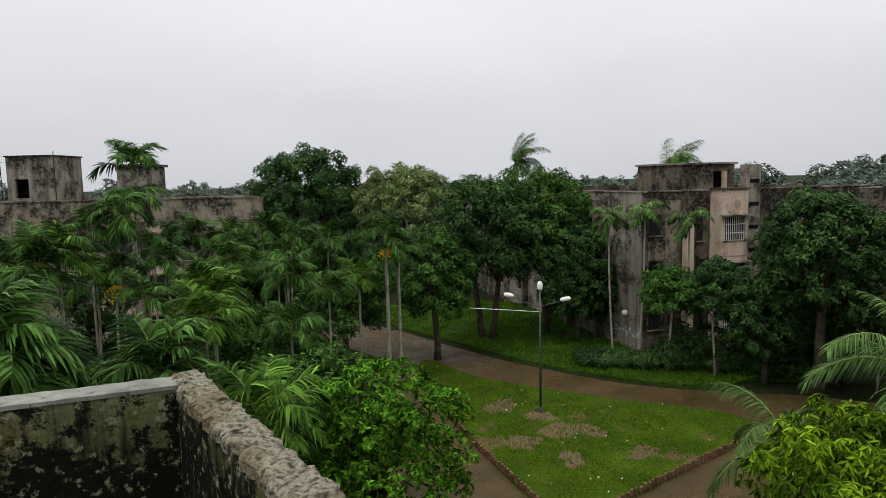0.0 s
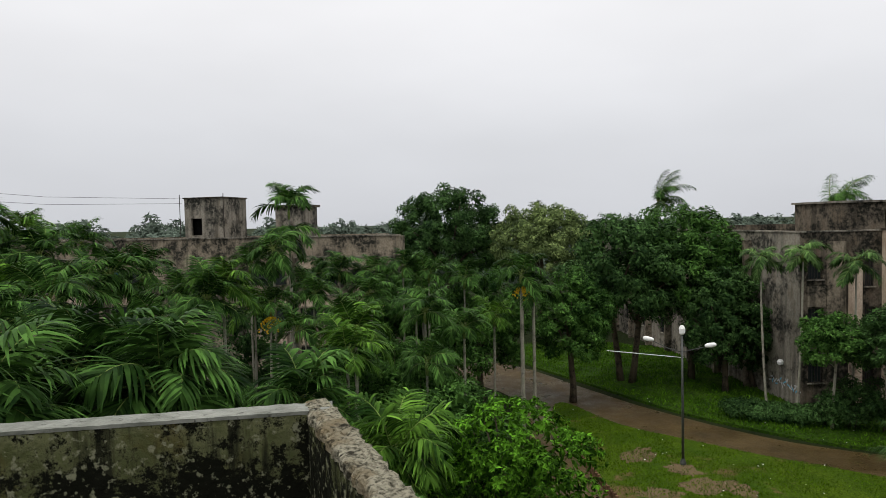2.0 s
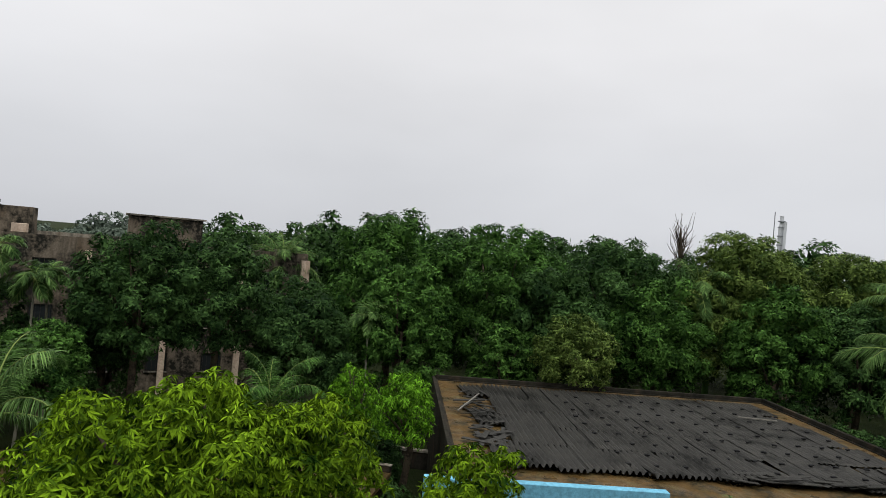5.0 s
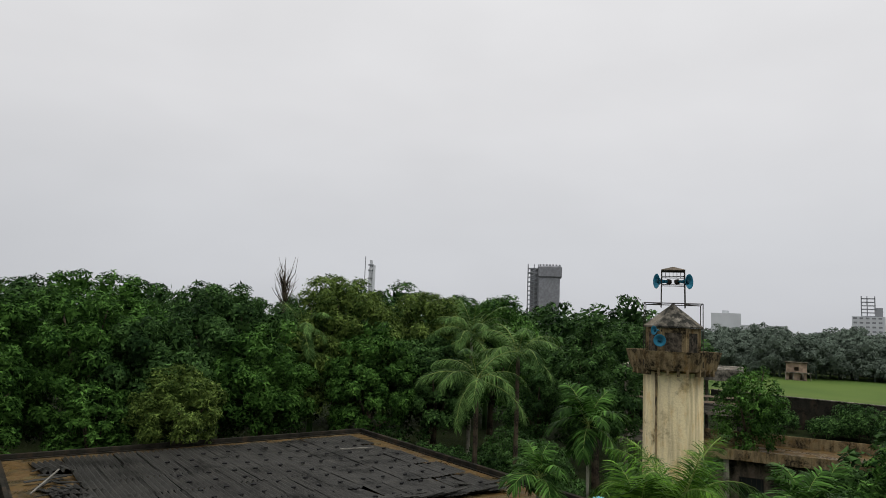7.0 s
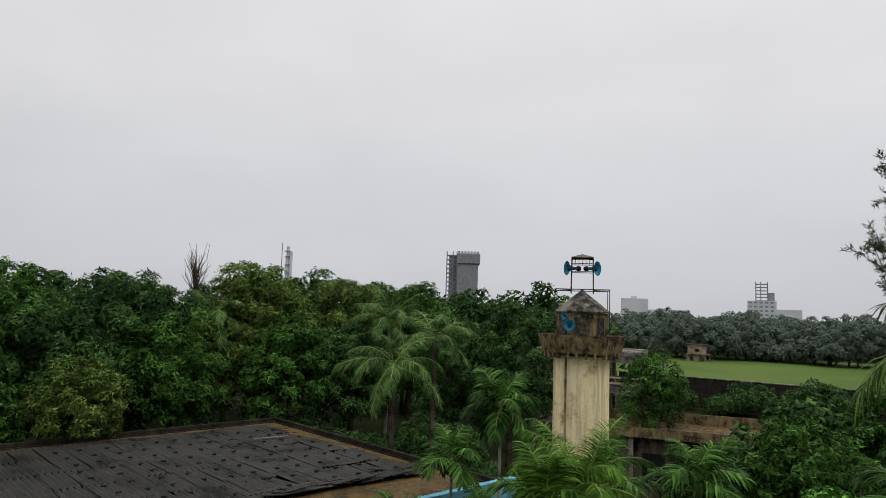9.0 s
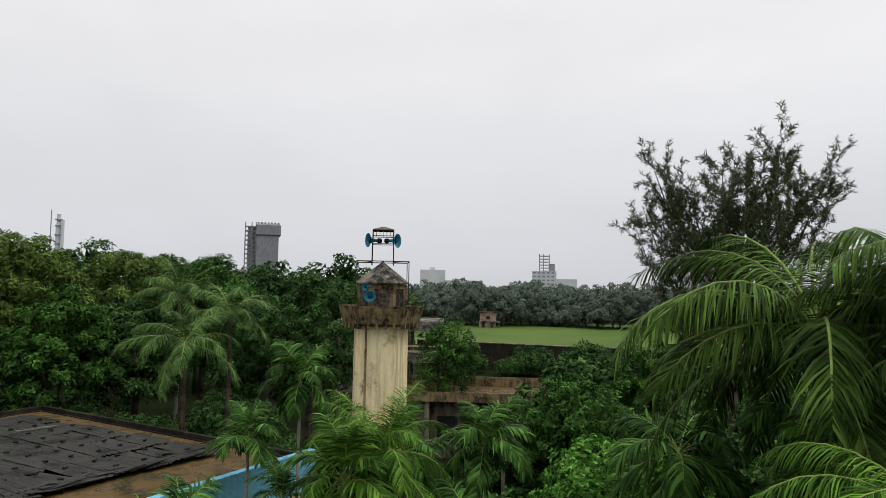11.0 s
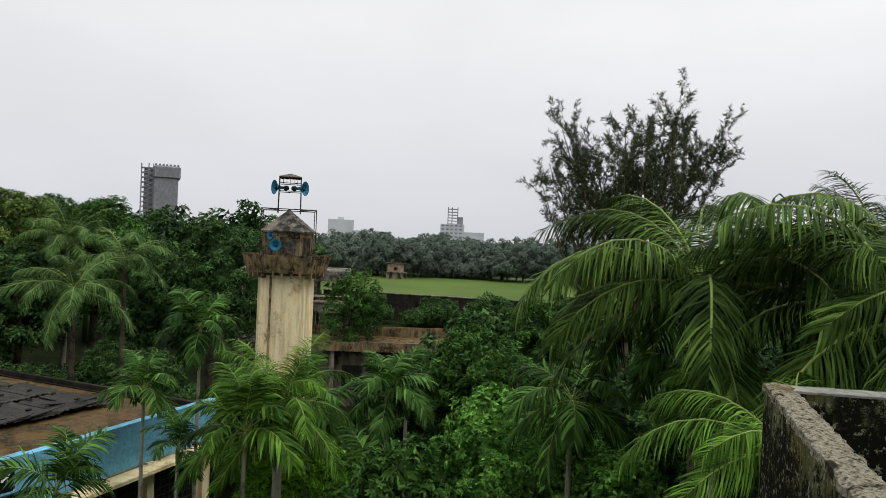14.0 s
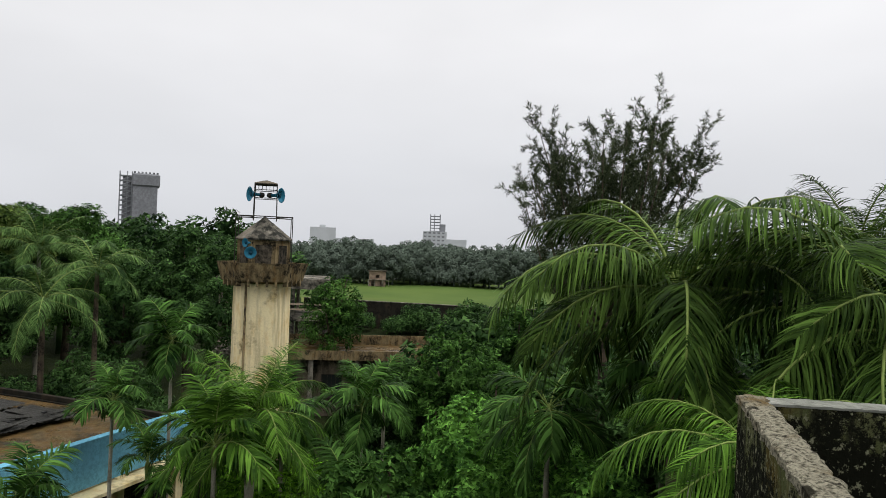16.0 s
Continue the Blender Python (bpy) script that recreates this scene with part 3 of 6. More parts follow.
def grass(name, poly, z, count, height, material, label, seed):
    """Tufts of short blades strewn over an outline."""
    rng = np.random.default_rng(seed)
    xs, ys = [p[0] for p in poly], [p[1] for p in poly]
    pts = []
    while len(pts) < count:
        x, y = rng.uniform(min(xs), max(xs)), rng.uniform(min(ys), max(ys))
        if inside(poly, x, y) and noise.noise(Vector((x * 0.5, y * 0.5, seed))) > -0.25 + 0.5 * rng.random() - 0.25:
            pts.append((x, y, z))
    p = np.array(pts)
    n = len(p)
    ax = unit(rng.normal(size=(n, 3)) * np.array([0.6, 0.6, 0.1]) + np.array([0, 0, 1]))
    nr = unit(rng.normal(size=(n, 3)))
    L = height * (0.5 + rng.random(n))
    v, t = leaves(p, ax, nr, L, L * 0.35)
    return tagged(new(name, triangles_mesh(name, v, t, material)), label, "grass", kind="stuff")


grass("lawn_grass", LAWN, 0.12, 26000, 0.07, LEAF_LAWN, "short grass blades on the worn lawn", 3)
grass("verge_grass", VERGE_LINE, 0.16, 26000, 0.15, LEAF_VERGE, "long green grass and weeds on the verge", 4)


def bare_patch(x, y, rx, ry, turn, seed):
    """A worn patch of earth in the lawn, with a ragged rim."""
    rng = random.Random(seed)
    rim = []
    for k in range(22):
        a, s = 2 * math.pi * k / 22, rng.uniform(0.65, 1.2)
        u, v = rx * s * math.cos(a), ry * s * math.sin(a)
        rim.append((x + u * math.cos(turn) - v * math.sin(turn), y + u * math.sin(turn) + v * math.cos(turn)))
    return sheet("bare_patch", smooth_line(rim, 3), 0.126 + 0.0005 * seed, BARE, "worn patch of bare brown earth", "ground")


for k, (x, y, rx, ry) in enumerate(((3.1, 27.9, 1.0, 0.8), (5.1, 29.2, 1.3, 0.8), (8.0, 26.6, 0.9, 0.55), (2.6, 32.6, 1.5, 0.7), (5.0, 26.0, 0.9, 0.5), (6.4, 29.0, 0.9, 0.6), (4.4, 30.9, 1.0, 0.7))):
    bare_patch(x, y, rx, ry, 0.4 * k, k + 1)


# brick edging of the lawn, set on end
def lawn_edging():
    ob = thing("lawn_edging", 0, 0, 0, "weathered bricks set on end along the lawn", "edging", kind="structure")
    me = as_mesh("brick", boxes((-0.065, -0.055, 0, 0.065, 0.055, 0.36), bevel=0.012), BRICK)
    rng = random.Random(5)
    for a, b2 in (((14, 28.4), (11.8, 26.9)), ((11.8, 26.9), (8.8, 24.6)), ((8.8, 24.6), (6.2, 22.6)), ((6.2, 22.6), (4.3, 21.2)), ((1.3, 27.2), (3.1, 22.4)), ((0.3, 30.3), (1.3, 27.2)), ((-0.9, 34.8), (0.3, 30.3))):
        d = Vector((b2[0] - a[0], b2[1] - a[1]))
        n = int(d.length / 0.24)
        for k in range(n):
            q = Vector(a) + d * (k + 0.5) / n
            o = part("brick", me, None, ob)
            o.matrix_basis = pose(q.x, q.y, -0.02 + rng.uniform(-0.03, 0.03), rng.uniform(-6, 6), rng.uniform(-6, 6), math.degrees(math.atan2(d.y, d.x)) + rng.uniform(-6, 6))
    return ob


# ---- the roof the camera stands on ----
def parapet(name, x, y, dx, dy, nx, ny, length, thick, z0, z1, coping, rough, label, seed, face=MOSS_WALL):
    """A parapet with a coping; (dx, dy) runs along it, (nx, ny) to its inner side. rough: how broken the coping is."""
    ob = thing(name, x, y, 0, label, "parapet", kind="structure")
    rng = random.Random(seed)
    for what, a, b2, mat_, jag, over in (("wall_face", z0, z1 - (0.05 if rough > 0.01 else 0.018), face, 0.004, 0.0), ("coping", z1 - (0.05 if rough > 0.01 else 0.018), z1, coping, rough, 0.004)):
        bm = bmesh.new()
        n, m = max(8, int(length / 0.02)), 8
        top, bot = [], []
        for i in range(n + 1):
            s = length * i / n
            rt, rb = [], []
            for j in range(m + 1):
                w = -over + (thick + 2 * over) * j / m
                edge = jag * (0.9 * noise.noise(Vector((s * 9, j, seed))) + 1.1 * noise.noise(Vector((s * 31, j, seed)))) if j in (0, m) else 0
                px, py = dx * s + nx * (w + edge), dy * s + ny * (w + edge)
                up = jag * (0.5 * noise.noise(Vector((s * 7, w * 9, seed))) + 0.7 * noise.noise(Vector((s * 26, w * 30, seed)))) - (jag * (0.5 + abs(noise.noise(Vector((s * 12, j, seed))))) if j in (0, m) else 0)
                rt.append(bm.verts.new((px, py, b2 + up)))
                rb.append(bm.verts.new((px, py, a)))
            top.append(rt), bot.append(rb)
        for i in range(n):
            for j in range(m):
                bm.faces.new((top[i][j], top[i + 1][j], top[i + 1][j + 1], top[i][j + 1]))
            for j in (0, m):
                bm.faces.new((bot[i][j], bot[i + 1][j], top[i + 1][j], top[i][j]))
        for i in (0, n):
            for j in range(m):
                bm.faces.new((bot[i][j], bot[i][j + 1], top[i][j + 1], top[i][j]))
        bmesh.ops.recalc_face_normals(bm, faces=bm.faces)
        part(what, bm, mat_, ob, smooth=False)
    return ob


PZ = 10.75
RX, RY = 0.565, -0.825          # along the front parapet
parapet("parapet_front", -1.04, 2.72, RX, RY, RY, -RX, 3.9, 0.125, 9.6, PZ, COPING, 0.02, "mouldy roof parapet with a broken rough coping", 3, MOSS_SHADED)
parapet("parapet_side", -1.04 + 0.03, 2.72 - 0.02, -0.929, -0.371, 0.371, -0.929, 6.5, 0.13, 9.6, PZ - 0.004, COPING_WET, 0.003, "black-stained roof parapet with a smooth wet coping", 4)
parapet("parapet_return", 1.16, -0.5, -0.825, -0.565, -RX, -RY, 1.3, 0.16, 9.6, PZ - 0.006, COPING, 0.012, "short mouldy return parapet of the roof", 5)
parapet("parapet_south", -0.03, -1.42, 0.47, -0.883, -0.883, -0.47, 3.17, 0.14, 8.6, PZ - 0.003, COPING, 0.016, "streaked roof parapet with a rough pale coping", 6)
parapet("parapet_far", 1.46, -4.22, -0.785, -0.62, -0.62, 0.785, 5.0, 0.16, 8.6, PZ - 0.008, COPING_WET, 0.006, "mossy black roof parapet with a pale coping", 7, MOSS_SHADED)
ROOF_LINE = [(-1.04, 2.72), (1.16, -0.5), (-0.03, -1.42), (1.46, -4.22), (-12, -14.8), (-16, -3.3)]
sheet("own_building", [(x * 0.995 - 0.02, y * 0.99 - 0.02) for x, y in ROOF_LINE], 9.6, MOSS_WALL, "stained concrete flats under the camera's roof", "building", 9.6)


def roof_drum():
    ob = thing("bucket", 0.55, -3.75, 9.6, "black plastic bucket with a pale rim", "bucket")
    part("body", lathe([(0.13, 0), (0.17, 0.34), (0.18, 0.36), (0.165, 0.36), (0.125, 0.03)], 20), BLACK, ob)
    part("rim", lathe([(0.168, 0.345), (0.19, 0.345), (0.19, 0.372), (0.168, 0.372)], 20), COPING_WET, ob, "pale bucket rim")
    return ob


roof_drum()


# ---- flats ----
def panel(bm, axis, a0, a1, t0, t1, z0, z1, holes=()):
    """A wall along an axis, from a0 to a1, between t0 and t1, cut through by holes (a0, a1, z0, z1)."""
    xs = sorted({a0, a1, *(h[0] for h in holes), *(h[1] for h in holes)})
    zs = sorted({z0, z1, *(h[2] for h in holes), *(h[3] for h in holes)})
    for i in range(len(xs) - 1):
        for j in range(len(zs) - 1):
            cx, cz = (xs[i] + xs[i + 1]) / 2, (zs[j] + zs[j + 1]) / 2
            if any(h[0] < cx < h[1] and h[2] < cz < h[3] for h in holes):
                continue
            if axis == "x":
                box(bm, xs[i], t0, zs[j], xs[i + 1], t1, zs[j + 1])
            else:
                box(bm, t0, xs[i], zs[j], t1, xs[i + 1], zs[j + 1])
    bmesh.ops.remove_doubles(bm, verts=bm.verts, dist=0.0005)
    return bm


def window(parent, axis, a0, a1, t, z0, z1, bars=5, panes=2, inward=1, sill=True, curtain=None, bar_paint=IRON):
    """A window in a hole: frame, panes set back, iron bars, sill. t: outer face of the wall."""
    def b(bm, u0, v0, w0, u1, v1, w1):
        return box(bm, u0, v0, w0, u1, v1, w1) if axis == "x" else box(bm, v0, u0, w0, v1, u1, w1)
    bm = bmesh.new()
    k = 0.05
    y0, y1 = sorted((t + inward * 0.1, t + inward * 0.15))
    for u0, u1, w0, w1 in ((a0, a0 + k, z0, z1), (a1 - k, a1, z0, z1), (a0 + k, a1 - k, z0, z0 + k), (a0 + k, a1 - k, z1 - k, z1)):
        b(bm, u0, y0, w0, u1, y1, w1)
    w = part("window", bm, IRON, parent)
    g0, g1 = sorted((t + inward * 0.12, t + inward * 0.128))
    step = (a1 - a0 - 2 * k) / panes
    for i in range(panes):
        bm = bmesh.new()
        b(bm, a0 + k + step * i + 0.012, g0, z0 + k, a0 + k + step * (i + 1) - 0.012, g1, z1 - k)
        part("pane", bm, curtain if curtain and i == 0 else GLASS, w)
    y0, y1 = sorted((t + inward * 0.04, t + inward * 0.06))
    for i in range(bars):
        u = a0 + (a1 - a0) * (i + 0.5) / bars
        bm = bmesh.new()
        b(bm, u - 0.012, y0, z0, u + 0.012, y1, z1)
        part("bar", bm, bar_paint, w)
    if sill:
        bm = bmesh.new()
        y0, y1 = sorted((t - inward * 0.1, t + inward * 0.1))
        b(bm, a0 - 0.08, y0, z0 - 0.07, a1 + 0.08, y1, z0 - 0.002)
        part("sill", bm, FLAT_GREY, w)
    return w


def flats_by_the_lawn():
    ob = thing("apartment_building", 12.6, 41.9, 0, "three-storey flats of mouldy render with a projecting bay", "building", rz=18)
    front = [(0.35, 1.25, 7.7, 9.0), (0.35, 1.25, 4.7, 6.0), (0.35, 1.25, 1.6, 2.9), (3.9, 4.5, 7.2, 9.0), (3.9, 4.5, 4.2, 6.0), (3.9, 4.5, 1.2, 3.0), (9.8, 11.2, 7.6, 9.0), (9.8, 11.2, 4.6, 6.0), (13.5, 15, 7.6, 9), (13.5, 15, 4.6, 6)]
    part("front_wall", panel(bmesh.new(), "x", 0.0, 20, 0, 0.25, 0, 10.45, front), FLAT_DARK, ob)
    for a0, a1, z0, z1 in front:
        window(ob, "x", a0, a1, 0, z0, z1, bars=5)
    side = [(6 + 4 * i, 7.4 + 4 * i, z, z + 1.3) for i in range(6) for z in (1.5, 4.6, 7.6)]
    part("side_wall", panel(bmesh.new(), "y", 0.254, 34, 0.0, 0.25, 0, 10.45, side), FLAT_GREY, ob)
    for a0, a1, z0, z1 in side:
        window(ob, "y", a0, a1, 0, z0, z1, bars=4)
    for i in range(9):
        part("fin", boxes((-0.55, 5.2 + 4 * i, 0, -0.004, 5.4 + 4 * i, 9.9)), FLAT_BEIGE, ob)
    part("back_wall", boxes((0.254, 33.75, 0, 20, 34, 10.45), (19.75, 0.254, 0, 20, 33.74, 10.45)), FLAT_DARK, ob)
    part("roof_slab", boxes((0.26, 0.26, 9.6, 19.74, 33.74, 9.75)), WET_SLAB, ob)
    part("parapet_cap", boxes((-0.06, -0.06, 10.454, 20.06, 0.3, 10.54), (-0.06, 0.304, 10.454, 0.3, 34, 10.54)), FLAT_GREY, ob)
    # reddish recess by the corner
    part("recess_band", boxes((1.5, -0.06, 3.2, 2.7, -0.004, 9.9), (0.3, -0.05, 6.1, 1.45, -0.004, 7.3)), FLAT_BEIGE, ob)
    # slim pier
    part("pier", boxes((2.85, -0.5, 0, 3.4, -0.004, 8.4), bevel=0.02), FLAT_CREAM, ob, "tall pale concrete pier")
    # bay with windows on each storey
    bay = bmesh.new()
    panel(bay, "x", 5.0, 7.05, -1.1, -0.9, 0.4, 10.5, [(5.2, 6.85, 7.25, 8.75), (5.2, 6.85, 4.25, 5.75), (5.2, 6.85, 1.3, 2.8)])
    box(bay, 5.0, -0.896, 0.4, 5.2, -0.004, 10.5)
    box(bay, 6.85, -0.896, 0.4, 7.05, -0.004, 10.5)
    b1 = part("bay", bay, FLAT_CREAM, ob, "projecting bay of faded pink render")
    for z in (7.25, 4.25, 1.3):
        window(ob, "x", 5.2, 6.85, -1.1, z, z + 1.5, bars=11, panes=3, bar_paint=WHITE)
        part("cross_bar", boxes((5.2, -1.06, z + 0.45, 6.85, -1.045, z + 0.49), (5.2, -1.06, z + 1.0, 6.85, -1.045, z + 1.04)), WHITE, b1)
        part("apron", boxes((5.25, -1.14, z - 1.0, 6.8, -1.104, z - 0.1)), FLAT_CREAM, b1)
        part("sunshade", boxes((4.85, -1.5, z + 1.56, 7.2, -1.105, z + 1.64)), FLAT_GREY, b1)
    part("bay_top", boxes((4.9, -1.2, 10.504, 7.15, -0.004, 10.62)), FLAT_DARK, ob)
    # stair shaft and the room on the roof
    part("stair_shaft", boxes((7.3, -0.75, 0.3, 8.35, -0.004, 12.1), bevel=0.02), FLAT_GREY, ob, "narrow stair shaft of pale stained concrete")
    # vents without holes: slabs with the inner dark put into their colour
    for z in (10.9, 9.4, 7.9, 6.4):
        part("vent", boxes((7.45, -0.79, z, 8.2, -0.755, z + 0.25)), DARK, ob)
    room = panel(bmesh.new(), "x", 2.9, 7.4, 0.6, 0.8, 9.756, 12.15, [(5.7, 6.5, 10.6, 11.7)])
    box(room, 2.9, 0.804, 9.756, 3.1, 5, 12.15)
    box(room, 7.2, 0.804, 9.756, 7.4, 5, 12.15)
    box(room, 3.104, 4.8, 9.756, 7.196, 5, 12.15)
    part("stair_room", room, FLAT_DARK, ob, "black mouldy stair room on the roof")
    part("stair_room_roof", boxes((2.75, 0.45, 12.154, 7.55, 5.15, 12.28)), FLAT_GREY, ob)
    part("door_leaf", boxes((6.35, 0.3, 10.6, 6.55, 0.594, 11.7)), FLAT_CREAM, ob)
    part("tank_room", boxes((7.6, 10, 9.756, 9.4, 12, 11.9), bevel=0.03), FLAT_DARK, ob)
    # painted scrawl low on the side wall
    rng = random.Random(8)
    for k in range(22):
        y0, z0 = 0.35 + 0.135 * k, 1.0 + 0.45 * rng.random()
        bm = boxes((-0.008, -0.16 * (0.4 + rng.random()), -0.03, -0.003, 0.16 * (0.4 + rng.random()), 0.05))
        part("paint_mark", bm, (LAMP_GREY, BLUE, LAMP_GREY)[k % 3], ob, "faded pale blue and white paint").matrix_basis = pose(0, y0, z0, rng.uniform(-70, 70))
    part("wall_lamp", lathe([(0.05, 0), (0.17, 0.05), (0.2, 0.2), (0.12, 0.34)], 10), WHITE, ob).matrix_basis = pose(-0.15, 1.9, 2.3)
    return ob


def flats_behind_palms():
    ob = thing("apartment_building", -62, 49.2, 0, "long weathered beige flats behind areca palms", "building", rz=-1.5)
    L = 48.6
    holes = []
    for i in range(11):
        x0 = 1.2 + 4.35 * i
        if 6 <= i <= 7:
            continue
        for z in (0.9, 3.9, 6.85):
            holes.append((x0, x0 + 3.2, z, z + 1.15))
    part("front_wall", panel(bmesh.new(), "x", 0, L, 0, 0.25, 0, 10.6, holes), FLAT_BEIGE, ob)
    for k, (a0, a1, z0, z1) in enumerate(holes):
        window(ob, "x", a0, a1, 0, z0, z1, bars=9, panes=3, curtain=TARP if k in (14, 17) else None, sill=False)
        part("cream_band", boxes((a0, -0.05, z1 + 0.15, a1, -0.004, z1 + 1.0)), FLAT_CREAM, ob)
        part("sunshade", boxes((a0 - 0.3, -0.3, z1 + 1.02, a1 + 0.3, -0.004, z1 + 1.1)), FLAT_GREY, ob)
    for i in range(12):
        part("pier", boxes((0.35 + 4.35 * i, -0.35, 0, 0.75 + 4.35 * i, -0.004, 9.3)), FLAT_BEIGE, ob)
    part("end_wall", boxes((L - 0.25, 0.254, 0, L, 1.2, 10.6), (L - 5.0, 1.204, 0, L, 1.4, 10.6), (L - 5.0, 1.404, 0, L - 4.75, 12, 10.6), (0, 0.254, 0, 0.25, 12, 10.6), (0, 12.004, 0, L - 4.75, 12.2, 10.6)), FLAT_BEIGE, ob)
    part("roof_slab", boxes((0.26, 0.26, 9.5, L - 5.01, 11.99, 9.65), (L - 5.0, 0.26, 9.5, L - 0.26, 1.19, 9.65)), WET_SLAB, ob)
    part("parapet_cap", boxes((-0.05, -0.08, 10.604, L + 0.05, 0.3, 10.7)), FLAT_GREY, ob)
    room = panel(bmesh.new(), "x", 29.6, 33.1, 1.2, 1.4, 9.656, 13.95, [(30.2, 31.2, 10.9, 12.3)])
    box(room, 29.6, 1.404, 9.656, 29.8, 5, 13.95)
    box(room, 32.9, 1.404, 9.656, 33.1, 5, 13.95)
    box(room, 29.804, 4.8, 9.656, 32.896, 5, 13.95)
    part("tank_room", room, FLAT_GREY, ob, "tall stained tank room on the roof")
    part("tank_room_roof", boxes((29.5, 1.1, 13.954, 33.2, 5.1, 14.05)), FLAT_DARK, ob)
    # near-black sheet behind the opening stands in for the unlit room
    part("dark_backing", boxes((29.85, 2.0, 9.66, 32.85, 2.05, 13.9)), DARK, ob)
    for x in (29.3, 33.35):
        part("mast", rod(bmesh.new(), (x, 1.0, 9.7), (x, 1.0, 14.3), 0.03), IRON, ob)
    part("stair_room", boxes((36.4, 4, 9.656, 38.9, 7, 13.1), bevel=0.03), FLAT_GREY, ob)
    part("stair_room_top", boxes((36.2, 3.8, 13.104, 39.1, 7.2, 13.3)), FLAT_DARK, ob)
    return ob


def flats_behind_trees():
    ob = thing("apartment_building", 27.0, 43.5, 0, "dark mouldy flats half hidden behind big trees", "building", rz=-44)
    holes = [(1.5 + 3.6 * i, 2.9 + 3.6 * i, z, z + 1.3) for i in range(6) for z in (1.5, 4.6, 7.6)]
    part("front_wall", panel(bmesh.new(), "x", 0, 23, 0, 0.25, 0, 10.4, holes), FLAT_DARK, ob)
    for h in holes:
        window(ob, "x", h[0], h[1], 0, h[2], h[3], bars=5)
    part("end_wall", boxes((22.75, 0.254, 0, 23, 14, 10.4), (0, 0.254, 0, 0.25, 14, 10.4), (0, 14.004, 0, 23, 14.2, 10.4)), FLAT_GREY, ob)
    part("roof_slab", boxes((0.26, 0.26, 9.5, 22.74, 13.9, 9.65)), WET_SLAB, ob)
    for i in range(4):
        part("pier", boxes((3.1 + 5.0 * i, -0.45, 0, 3.5 + 5.0 * i, -0.004, 9.6)), FLAT_CREAM, ob)
    part("corner_pier", boxes((22.5, -0.4, 0, 23.1, -0.004, 9.9)), FLAT_CREAM, ob, "pale pink corner pier")
    part("stair_room", boxes((10.5, 2, 9.656, 15.5, 7, 12.2), bevel=0.03), FLAT_DARK, ob)
    part("stair_room_roof", boxes((10.3, 1.8, 12.204, 15.7, 7.2, 12.32)), FLAT_GREY, ob)
    part("roof_box", boxes((3.6, 1.5, 10.41, 4.5, 2.3, 11.0), bevel=0.03), FLAT_CREAM, ob)
    part("tank_room", boxes((1.0, 8, 9.656, 4.0, 11, 12.2), bevel=0.03), FLAT_DARK, ob)
    return ob


flats_by_the_lawn()
flats_behind_palms()
flats_behind_trees()


# ---- street lamp on the lawn ----
def street_lamp():
    ob = thing("street_lamp", 4.5, 31.6, 0.1, "thin dark steel street lamp with three white heads", "street lamp", rz=-8)
    part("pole", tube([(0, 0, -0.1), (0, 0, 3), (0, 0, 6.1)], [0.065, 0.055, 0.04], 10, POLE, "pole"), None, ob)
    part("base", lathe([(0.14, -0.05), (0.14, 0.12), (0.08, 0.3)], 10), POLE, ob)
    for sx, dy, z in ((-1.55, 0.1, 5.75), (1.2, -0.1, 5.6)):
        arm = part("arm", tube([(0, 0, 5.25), (sx * 0.4, dy * 0.4, 5.4), (sx * 0.85, dy, z - 0.03)], [0.025, 0.022, 0.02], 6, POLE, "arm"), None, ob)
        h = part("lamp_head", lathe([(0.06, 0), (0.12, 0.08), (0.15, 0.3), (0.13, 0.48), (0.05, 0.56)], 12), WHITE, arm, "white lamp head")
        h.matrix_basis = pose(sx * 0.8, dy, z, 0, 80 if sx > 0 else -80, 0) @ Matrix.Diagonal((0.75, 0.75, 0.9, 1.0))
    part("lamp_head", lathe([(0.07, 0), (0.13, 0.08), (0.14, 0.3), (0.08, 0.42)], 12), WHITE, ob, "white lamp head").matrix_basis = pose(0, 0, 6.05)
    part("cross_bar", rod(bmesh.new(), (0.05, 0, 5.0), (-3.4, 0.25, 5.12), 0.014), WHITE, ob)
    return ob


street_lamp()


